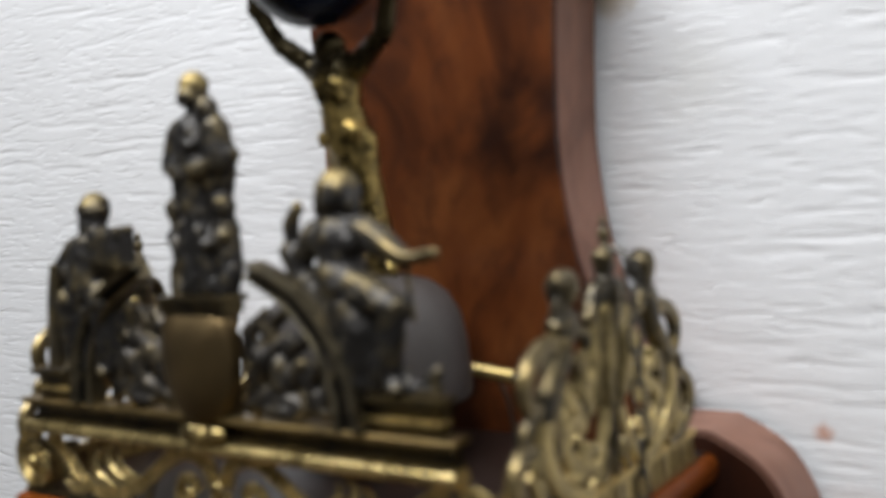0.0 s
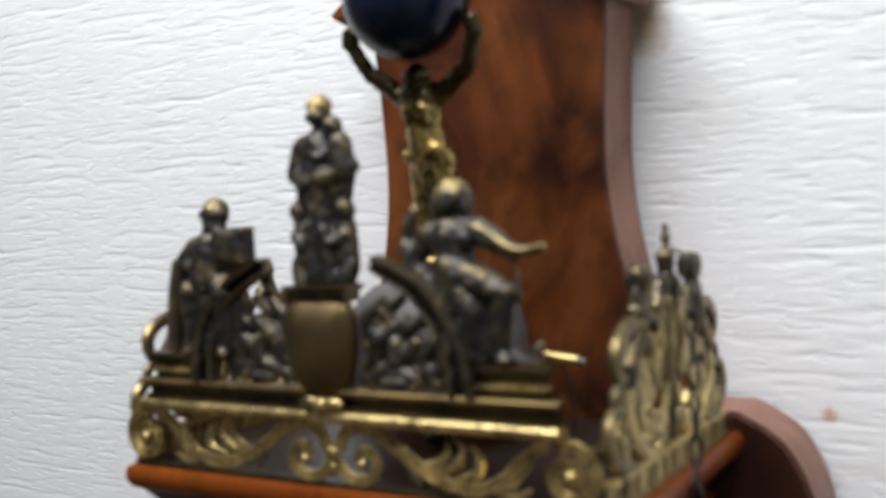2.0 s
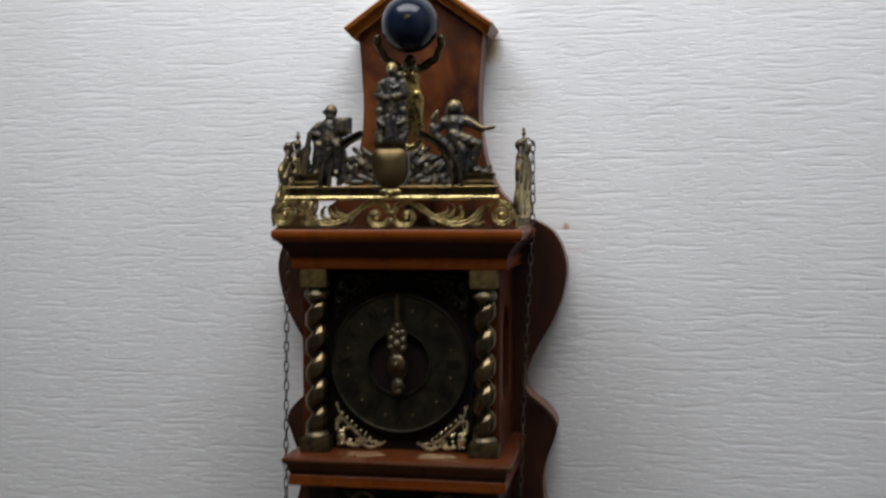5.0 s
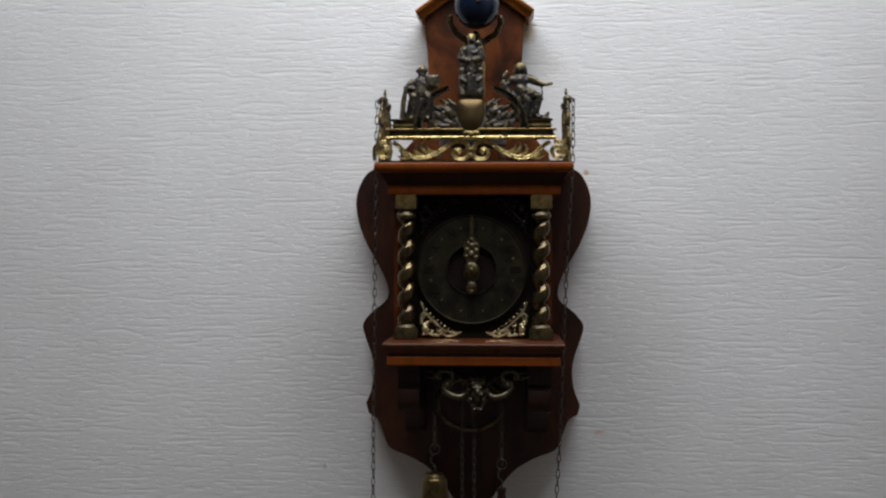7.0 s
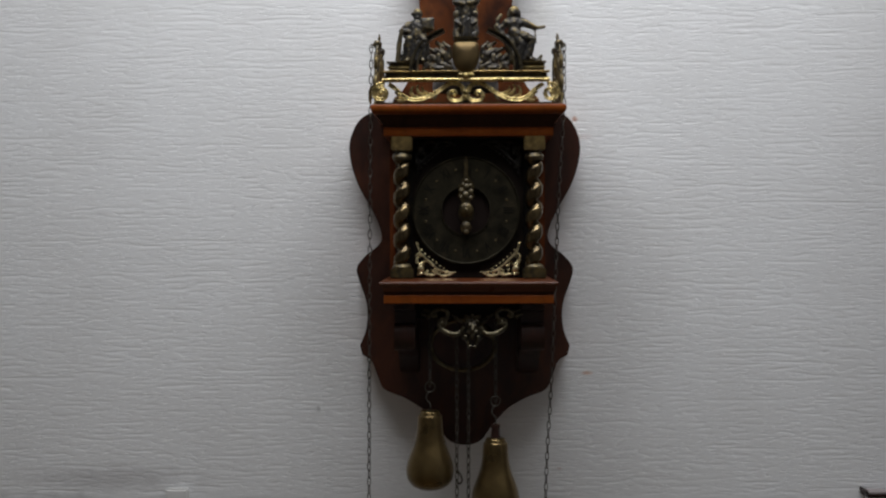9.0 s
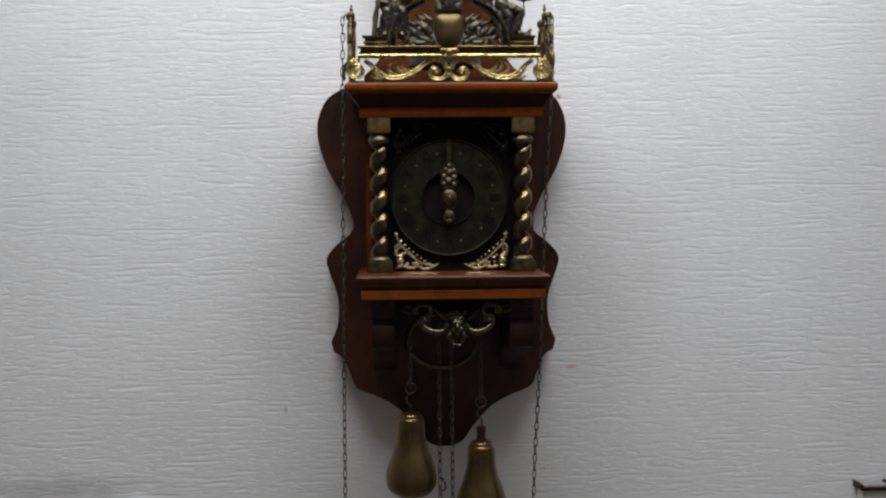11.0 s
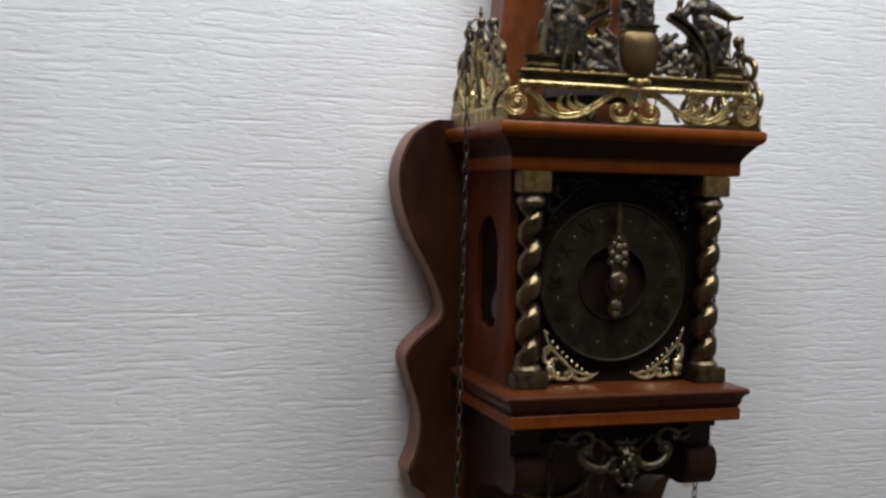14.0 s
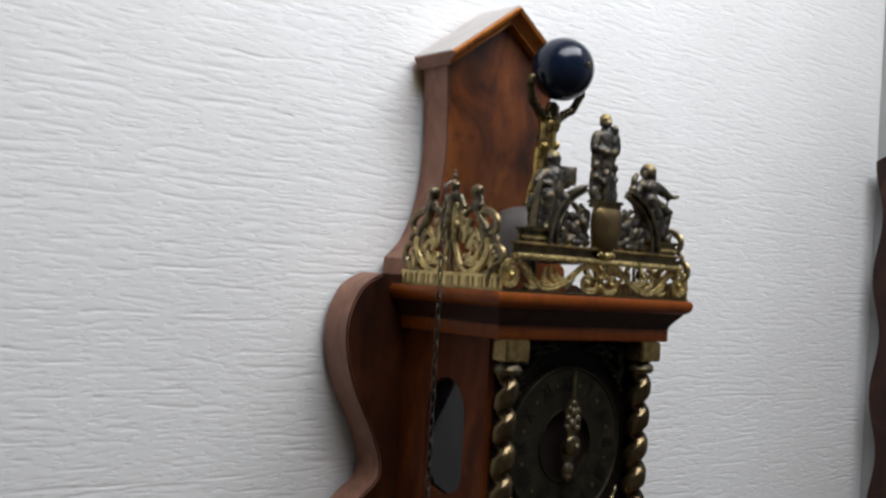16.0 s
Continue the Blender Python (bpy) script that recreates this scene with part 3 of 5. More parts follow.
def twisted(x, y):
    bm = fresh()
    seg, rows, z0, z1, turns = 32, 170, 1.505, 1.636, 5.05
    rings = []
    for i in range(rows + 1):
        t = i / rows
        ph = 2 * math.pi * (turns * t + 0.366)
        ring = []
        for k in range(seg):
            a = 2 * math.pi * k / seg
            c = math.cos(a - ph)
            r = 0.0107 - 0.0050 * ((1 - c) / 2) ** 2.4
            ring.append(bm.verts.new((x + r * math.cos(a), y + r * math.sin(a), z0 + (z1 - z0) * t)))
        rings.append(ring)
    for a, b in zip(rings, rings[1:]):
        for k in range(seg):
            bm.faces.new((a[k], a[(k + 1) % seg], b[(k + 1) % seg], b[k]))
    bm.faces.new(rings[0][::-1])
    bm.faces.new(rings[-1])
    return bm


for x in (-0.0815, 0.0805):
    column(x)

# dial, numerals and pointers
CX, CZ, DEEP = -0.0028, 1.5725, 0.0070


def disc(r0, r1, y0, y1, seg=72, rim=0.0):
    """A flat ring (or plate, r0 = 0) facing the room, between y0 (back) and y1 (front)."""
    prof = [(r0, y0), (r1, y0), (r1, y1)] + ([(r1 - rim, y1 - rim), (r1 - 2 * rim, y1)] if rim else []) + [(r0, y1)]
    bm = fresh()
    rings = [[bm.verts.new((CX + max(r, 1e-4) * math.cos(a), y + DEEP, CZ + max(r, 1e-4) * math.sin(a))) for a in [2 * math.pi * k / seg for k in range(seg)]] for r, y in prof]
    for a, b in zip(rings, rings[1:] + rings[:1]):
        for k in range(seg):
            bm.faces.new((a[k], a[(k + 1) % seg], b[(k + 1) % seg], b[k]))
    bmesh.ops.recalc_face_normals(bm, faces=bm.faces)
    return bm


dial = part("dial", disc(0.0, 0.036, -0.150, -0.1535), plain("dark_red_dial_centre", (0.012, 0.0065, 0.005), 0.65, 0.0, 0.3, 60, 0.1, 0.12), CLOCK, "aged brass dial with roman numerals")
ring_part = part("chapter_ring", disc(0.0305, 0.0665, -0.1505, -0.1580, 72, 0.0012), DIAL, CLOCK, "greenish aged brass chapter ring", angle=30)
part("outer_rim", disc(0.0652, 0.0668, -0.1560, -0.1586), DIAL, ring_part)
part("inner_rim", disc(0.0296, 0.0313, -0.1535, -0.1592), DIAL, dial)
part("dial_plate", add_box(fresh(), -0.0690, 0.0680, -0.1460, -0.1427, 1.4890, 1.6600), plain("brown_black_dial_plate", (0.010, 0.006, 0.004), 0.7, 0.0, 0.3, 60, 0.1, 0.10), dial)


def numeral(text, hour):
    cu = bpy.data.curves.new("numeral", "FONT")
    cu.body, cu.size, cu.align_x, cu.align_y, cu.extrude = text, 0.0165, "CENTER", "CENTER", 0.0003
    tmp = bpy.data.objects.new("numeral_text", cu)
    scene.collection.objects.link(tmp)
    me = bpy.data.meshes.new_from_object(tmp.evaluated_get(bpy.context.evaluated_depsgraph_get()))
    bpy.data.objects.remove(tmp)
    bpy.data.curves.remove(cu)
    a = radians(90 - 30 * hour)
    m = Matrix.Translation((CX + 0.0515 * math.cos(a), -0.1582 + DEEP, CZ + 0.0515 * math.sin(a))) @ Matrix.Rotation(radians(30 * hour), 4, "Y") @ Matrix.Rotation(radians(90), 4, "X")
    m = m @ Matrix.Diagonal((0.72, 1.15, 1, 1))
    bm = fresh()
    bm.from_mesh(me)
    bpy.data.meshes.remove(me)
    bmesh.ops.transform(bm, matrix=m, verts=bm.verts)
    part("numeral", bm, INK, ring_part, smooth=False)


for h, text in enumerate(("I", "II", "III", "IIII", "V", "VI", "VII", "VIII", "IX", "X", "XI", "XII"), 1):
    numeral(text, h)
for k in range(12):
    a = radians(15 + 30 * k)
    tick = ball(fresh(), (CX + 0.0515 * math.cos(a), -0.1581 + DEEP, CZ + 0.0515 * math.sin(a)), 0.0016, (1, 0.35, 1), 8)
    part("hour_stud", tick, RAIL_DARK, ring_part)


def hand(name, outline, y, label, studs):
    pts = mirrored(outline)
    root = part(name, prism(fresh(), pts, lambda p, s: (CX + p[0], y + DEEP - 0.0015 * s, CZ + p[1]), 0.0004), RAIL_DARK, CLOCK, label, angle=30)
    for x, z, r in studs:
        part("boss", ball(fresh(), (CX + x, y + DEEP - 0.0016, CZ + z), r, (1, 0.6, 1), 14), BRONZE, root)


hand("minute_hand", half_line([(0.0, 0.0665), (0.0022, 0.060), (0.0024, 0.042), (0.0060, 0.037), (0.0098, 0.029), (0.0085, 0.022), (0.0100, 0.017), (0.0060, 0.012), (0.0056, 0.006), (0.0060, 0.0), (0.0, -0.004)], 3), -0.1640,
     "brass openwork minute hand at twelve", [(0.0004, 0.0290, 0.0036), (-0.0058, 0.0240, 0.0030), (0.0056, 0.0228, 0.0036), (-0.0006, 0.0190, 0.0044), (-0.0040, 0.0318, 0.0024), (0.0050, 0.0302, 0.0028), (0.0, 0.0362, 0.0026), (-0.0062, 0.0160, 0.0024), (0.0054, 0.0150, 0.0030)])
hand("hour_hand", half_line([(0.0, 0.004), (0.0080, 0.002), (0.0098, -0.004), (0.0080, -0.010), (0.0046, -0.014), (0.0056, -0.018), (0.0068, -0.021), (0.0050, -0.0265), (0.0, -0.029)], 3), -0.1612,
     "brass hour hand at six", [(0, -0.0190, 0.0058), (0, -0.0260, 0.0040)])
part("centre_boss", ball(fresh(), (CX, -0.1660 + DEEP, CZ + 0.0005), 0.0092, (1, 0.5, 1), 20), RAIL_DARK, dial, "round brass boss at the middle of the dial")
part("boss_tip", ball(fresh(), (CX, -0.1712 + DEEP, CZ + 0.0005), 0.0026, (1, 0.8, 1), 12), BRONZE, dial)


def spandrel(sx, sz, material):
    """A pierced corner ornament of the dial: a small mask between leaf scrolls and a beaded edge."""
    x0, z0 = sx * 0.0665 + (-0.0005), (1.4905 if sz < 0 else 1.6590)
    g = -sz

    def at(u, v, y=-0.1575):
        return Vector((x0 - sx * 1.2 * u, y + 0.006, z0 + g * 1.2 * v))
    root = part("spandrel", tube(fresh(), curve([at(0.002, 0.036), at(0.006, 0.026), at(0.014, 0.017), at(0.026, 0.007), at(0.040, 0.004)], 5), 0.0012, 0.0018, 0.0012, 8), material, CLOCK, "pierced cast brass corner ornament")
    part("mask", ball(ball(ball(fresh(), at(0.0065, 0.0085, -0.1590), 0.0048, (1, 0.7, 1.1)), at(0.0065, 0.0128, -0.1590), 0.0040, (1.1, 0.7, 0.7)), at(0.0065, 0.0035, -0.159), 0.0035, (1.2, 0.6, 0.6)), material, root, "small cast mask")
    part("leaf", tube(fresh(), curve([at(0.003, 0.014), at(0.0025, 0.022), at(0.006, 0.024), at(0.0055, 0.019)], 5), 0.0020, 0.0016, 0.0008), material, root)
    part("leaf", tube(fresh(), curve([at(0.011, 0.003), at(0.020, 0.002), at(0.024, 0.006), at(0.018, 0.007)], 5), 0.0020, 0.0017, 0.0008), material, root)
    part("scroll", tube(fresh(), curve([at(0.022, 0.004), at(0.029, 0.001), at(0.036, 0.002), at(0.043, 0.0055)], 5), 0.0017, 0.0022, 0.0008), material, root)
    rnd = random.Random(int(7 + 3 * sx + sz))
    fol = fresh()
    for k in range(26):
        u, v = rnd.uniform(0.002, 0.030), rnd.uniform(0.002, 0.026)
        if u / 0.036 + v / 0.030 < 1:
            ball(fol, at(u, v, -0.1568), rnd.uniform(0.0011, 0.0024), (rnd.uniform(0.7, 1.5), 0.7, rnd.uniform(0.7, 1.4)), 7)
    part("foliage", fol, material, root)
    for k in range(9):
        t = k / 8
        part("bead", ball(fresh(), at(0.004 + 0.030 * t, 0.034 - 0.028 * t ** 0.75, -0.1592), rnd.uniform(0.0010, 0.0015), seg=8), material, root)


for sx in (-1, 1):
    spandrel(sx, -1, SILVERED)
    # upper pair: shade painted in by the darker metal
    spandrel(sx, 1, SHADED_CAST)

# ---- under the case: corbels, lion mask with leaf scrolls, rope ring ----


def corbel(x0, x1):
    sec = [(BOARD_Y, 1.457), (-0.160, 1.457), (-0.160, 1.450), (-0.153, 1.4485), (-0.153, 1.4335), (-0.1600, 1.4320), (-0.1640, 1.4270), (-0.1650, 1.4180), (-0.1630, 1.4080),
           (-0.1570, 1.4010), (-0.1480, 1.3990), (-0.120, 1.399), (-0.090, 1.392), (-0.065, 1.378), (-0.050, 1.362), (BOARD_Y, 1.358)]
    part("corbel", prism(fresh(), sec, lambda p, s: (x1 if s else x0, p[0], p[1]), 0.0012), WALNUT, CLOCK, "dark rounded wooden corbel", angle=35)


corbel(-0.0915, -0.0655)
corbel(0.0645, 0.0930)
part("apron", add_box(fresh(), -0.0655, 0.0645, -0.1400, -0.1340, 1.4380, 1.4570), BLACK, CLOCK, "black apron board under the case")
LX, LY = 0.0045, -0.166
sculpt("lion_mask", [((0, 0, 25), (0, 0, 22), 8.6, 8.2), ((0, -6, 27), (0, -8, 22), 2.4, 3.0), ((-4, -6, 19), (4, -6, 19), 3.4, 3.4), ((0, -5, 14), (0, -5, 12), 3.6, 3.0), ((-9, 1, 22), (-10, 1, 12), 4.0, 3.4), ((9, 1, 22), (10, 1, 12), 4.0, 3.4),
                     ((-7, -1, 12), (-4, -1, 4), 3.6, 2.6), ((7, -1, 12), (4, -1, 4), 3.6, 2.6), ((-4, -5, 1.5), (4, -5, 1.5), 1.8, 1.8), ((-6, -2, 31), (6, -2, 31), 2.8, 2.8), ((-8, 0, 37), (-3, -1, 36), 2.6, 2.4), ((8, 0, 37), (3, -1, 36), 2.6, 2.4), ((0, -1, 33), (0, -1, 39), 2.4, 2.0),
                     ((-4, -7, 27), (-4, -7, 27), 1.6, 1.6), ((4, -7, 27), (4, -7, 27), 1.6, 1.6)],
       IRON, CLOCK, "darkened cast brass lion mask", at=(LX, LY, 1.4050), voxel=0.0006, soft=1)
for s in (-1, 1):
    def q(u, z, d=0.0):
        return (LX + s * u, LY + d, z)
    leaf = part("leaf_scroll", tube(fresh(), curve([q(0.010, 1.4300), q(0.0145, 1.4235), q(0.0205, 1.4210, -0.002), q(0.0300, 1.4225, -0.002), q(0.0385, 1.4280), q(0.0405, 1.4345), q(0.0370, 1.4390), q(0.0325, 1.4375), q(0.0330, 1.4335), q(0.0360, 1.4335)], 6), 0.0030, 0.0033, 0.0018, 10), IRON, CLOCK, "darkened cast brass acanthus scroll")
    part("upper_scroll", tube(fresh(), curve([q(0.0345, 1.4385), q(0.0300, 1.4430), q(0.0310, 1.4490), q(0.0370, 1.4515), q(0.0440, 1.4505), q(0.0490, 1.4465), q(0.0470, 1.4425), q(0.0430, 1.4440)], 6), 0.0024, 0.0026, 0.0017, 10), IRON, leaf)
    sculpt("acanthus_tip", [((s * 46, 0, 41), (s * 54, -1, 38), 2.8, 3.2), ((s * 54, -1, 38), (s * 61, 0, 40), 3.0, 1.8), ((s * 50, 0, 43), (s * 58, 0, 45), 2.2, 1.6), ((s * 12, 0, 30), (s * 19, -1, 36), 2.2, 2.0), ((s * 19, -1, 36), (s * 25, 0, 40), 2.0, 1.4), ((s * 15, -1, 17), (s * 23, -1, 12), 2.4, 1.5)],
           IRON, leaf, "", at=(LX, LY + 0.002, 1.4050), voxel=0.0006, soft=1)
    part("knob", ball(fresh(), q(0.0365, 1.4350, -0.002), 0.0030, (1, 0.8, 1)), IRON, leaf)
rope = fresh()
for strand in range(2):
    pts = []
    for k in range(240):
        a = 2 * math.pi * k / 240
        tw = 34 * a + strand * math.pi
        rr = 0.0016 * math.cos(tw)
        pts.append(Vector((-0.0075 + (0.0430 + rr) * math.cos(a), BOARD_Y - 0.0025 + 0.0016 * math.sin(tw), 1.3950 + (0.0335 + rr) * math.sin(a))))
    tube(rope, pts, 0.0019, seg=6, closed=True)
part("rope_ring", rope, IRON, CLOCK, "thin oval ring with a rope-twisted edge")

# ---- pierced brass gallery along the front of the cornice ----
FY = -0.1795
rail = part("front_rail", tube(add_box(fresh(), -0.1035, 0.0975, FY - 0.0045, FY + 0.004, 1.7378, 1.7398, 0.0006), [Vector((-0.1035, FY - 0.0045, 1.7388)), Vector((-0.003, FY - 0.0045, 1.7388)), Vector((0.0975, FY - 0.0045, 1.7388))], 0.0012, seg=12), CAPITAL, CLOCK, "moulded yellow brass rail of the front gallery")
part("rail_cove", add_box(fresh(), -0.1005, 0.0945, FY - 0.0010, FY + 0.003, 1.7318, 1.7380), RAIL_DARK, rail)
part("rail_step", add_box(fresh(), -0.1020, 0.0960, FY - 0.0035, FY + 0.003, 1.7310, 1.7330, 0.0005), RAIL_DARK, rail)
part("rail_bead", tube(add_box(fresh(), -0.1032, 0.0972, FY - 0.0040, FY + 0.003, 1.7268, 1.7309, 0.0008), [Vector((-0.1034, FY - 0.0042, 1.72885)), Vector((-0.003, FY - 0.0042, 1.72885)), Vector((0.0974, FY - 0.0042, 1.72885))], 0.0024, seg=16), RAIL_GOLD, rail)
for x0, x1 in ((-0.0985, -0.0620), (0.0540, 0.0935)):
    p = part("plinth", add_box(fresh(), x0, x1, FY - 0.0045, FY + 0.005, 1.7490, 1.7512, 0.0007), RAIL_DARK, CLOCK, "stepped brass plinth")
    part("plinth_step", add_box(fresh(), x0 + 0.003, x1 - 0.002, FY - 0.002, FY + 0.004, 1.7395, 1.7492, 0.0006), RAIL_DARK, p)
    part("plinth_line", add_box(fresh(), x0 + 0.001, x1 - 0.001, FY - 0.0038, FY + 0.003, 1.7430, 1.7448, 0.0005), RAIL_GOLD, p)
knot = fresh()
ball(knot, (-0.003, FY - 0.006, 1.7335), 0.0042, (1.0, 0.7, 0.9))
ball(knot, (-0.0085, FY - 0.006, 1.7345), 0.0040, (1.3, 0.6, 0.75))
ball(knot, (0.0025, FY - 0.006, 1.7345), 0.0040, (1.3, 0.6, 0.75))
part("ribbon_knot", knot, GOLD, rail, "brass ribbon knot")


def ribbed(path, half, r, material, parent, label="", end=0.5):
    """A flat cast band with two raised ribs along a path in the plane of the gallery; it narrows to end at its tip."""
    bm = fresh()
    n = len(path)
    edge = {-1: [], 1: []}
    for i, p in enumerate(path):
        d = (path[min(i + 1, n - 1)] - path[max(i - 1, 0)]).normalized()
        k = half * (1 - (1 - end) * (i / (n - 1)) ** 2)
        for g in (-1, 1):
            edge[g].append(p + Vector((d.z, 0, -d.x)) * (g * k))
    for g in (-1, 1):
        tube(bm, edge[g], r, r, r * (0.55 + 0.45 * end), 8)
    tube(bm, [p + Vector((0, 0.0006, 0)) for p in path], half, half, half * end, 8, flat=0.5)
    return part("scroll", bm, material, parent, label)


gal = part("bottom_rail", add_box(fresh(), -0.1120, 0.1120, FY - 0.0015, FY + 0.002, 1.7002, 1.7022, 0.0006), RAIL_DARK, CLOCK, "pierced brass scroll frieze of the front gallery")
MX = -0.003
part("centre_clasp", ball(ball(fresh(), (MX, FY - 0.002, 1.7150), 0.0026, (1.3, 0.8, 0.8)), (MX, FY - 0.001, 1.7075), 0.0022, (0.9, 0.8, 1.5)), GOLD, gal, "small brass clasp between the volutes")
for s in (-1, 1):
    def q(u, z, d=0.0):
        return (MX + s * u, FY + d, z)
    # long band from the clasp, over, down and up again to the corner volute
    ribbed(curve([q(0.0030, 1.7150), q(0.0050, 1.7208), q(0.0107, 1.7246), q(0.0184, 1.7246), q(0.0262, 1.7206), q(0.0359, 1.7138), q(0.0490, 1.7072), q(0.0630, 1.7052), q(0.0745, 1.7092), q(0.0840, 1.7180), q(0.0930, 1.7245)], 7), 0.0016, 0.0012, RAIL_GOLD, gal, "long ribbed brass acanthus band", 0.9)
    for a, r0, r1 in (([q(0.0400, 1.7105), q(0.0500, 1.7110), q(0.0570, 1.7145), q(0.0590, 1.7200), q(0.0560, 1.7235)], 0.0011, 0.0021), ([q(0.0390, 1.7122), q(0.0470, 1.7135), q(0.0520, 1.7170), q(0.0525, 1.7215)], 0.0010, 0.0018),
                      ([q(0.0560, 1.7085), q(0.0650, 1.7115), q(0.0655, 1.7180), q(0.0620, 1.7215)], 0.0012, 0.0022), ([q(0.0700, 1.7065), q(0.0790, 1.7085), q(0.0860, 1.7150)], 0.0012, 0.0016), ([q(0.0720, 1.7050), q(0.0800, 1.7045), q(0.0865, 1.7075)], 0.0011, 0.0018)):
        part("leaf", tube(fresh(), curve(a, 6), r0, r1, 0.0007, 8, flat=0.7), RAIL_GOLD, gal)
    part("drop", tube(fresh(), curve([q(0.0345, 1.7120), q(0.0370, 1.7080), q(0.0400, 1.7045)], 5), 0.0010, 0.0020, 0.0012, 8, flat=0.7), BRONZE, gal)
    ribbed(curve([q(0.0010, 1.7125), q(0.0045, 1.7062), q(0.0105, 1.7038), q(0.0175, 1.7050), q(0.0208, 1.7100), q(0.0180, 1.7150), q(0.0132, 1.7150), q(0.0115, 1.7112)], 6), 0.0013, 0.0011, RAIL_GOLD, gal, "", 0.8)
    part("eye", ball(fresh(), q(0.0140, 1.7107, -0.001), 0.0020, (1, 0.8, 1), 10), GOLD, gal)
    ribbed([Vector(p) for p in spiral(MX + s * 0.1020, 1.7135, FY - 0.001, 0.0112, 1.55, math.pi * 0.62 if s > 0 else math.pi * 0.38, -s, 34)], 0.0014, 0.0012, RAIL_GOLD, gal, "", 0.9)
    part("eye", ball(fresh(), q(0.1020, 1.7135, -0.002), 0.0026, (1, 0.8, 1), 10), GOLD, gal)
    part("bracket", tube(fresh(), curve([q(0.1100, 1.7235), q(0.1150, 1.7190, 0.005), q(0.1165, 1.7110, 0.009), q(0.1160, 1.7030, 0.010)], 5), 0.0018, 0.0022, 0.0016, 8), BRASS, gal)

# shield on its pedestal
sh = half_line([(0.0, 1.7745), (0.0088, 1.7745), (0.0140, 1.7724), (0.0162, 1.7660), (0.0165, 1.7580), (0.0150, 1.7495), (0.0110, 1.7424), (0.0056, 1.7384), (0.0, 1.7370)], 4)
shield_pts = mirrored(sh)
bm = fresh()
front = []
for k, f in enumerate((1.0, 0.92, 0.6, 0.25)):
    front.append([bm.verts.new((MX + x * f, FY - 0.006 - (0, 0.0012, 0.0042, 0.0054)[k], 1.757 + (z - 1.757) * f)) for x, z in shield_pts])
back = [bm.verts.new((MX + x, FY - 0.001, z)) for x, z in shield_pts]
n = len(shield_pts)
for a, b in [(back, front[0])] + list(zip(front, front[1:])):
    for k in range(n):
        bm.faces.new((a[k], a[(k + 1) % n], b[(k + 1) % n], b[k]))
bm.faces.new(front[-1])
bm.faces.new(back[::-1])
bmesh.ops.recalc_face_normals(bm, faces=bm.faces)
ped = part("pedestal", add_box(add_box(add_box(fresh(), MX - 0.0155, MX + 0.0155, FY - 0.0085, FY + 0.006, 1.7775, 1.7800, 0.0007), MX - 0.0140, MX + 0.0140, FY - 0.007, FY + 0.005, 1.7735, 1.7777, 0.0007), MX - 0.0105, MX + 0.0105, FY - 0.005, FY + 0.004, 1.7395, 1.7727, 0.0007), RAIL_DARK, CLOCK, "dark bronze pedestal with a shield")
part("shield", bm, metal("olive_brass_shield", (0.060, 0.043, 0.021), (0.14, 0.095, 0.042), 0.44, 0.40, 0.60, 60, 0.08), ped, "smooth olive brass shield", angle=60)

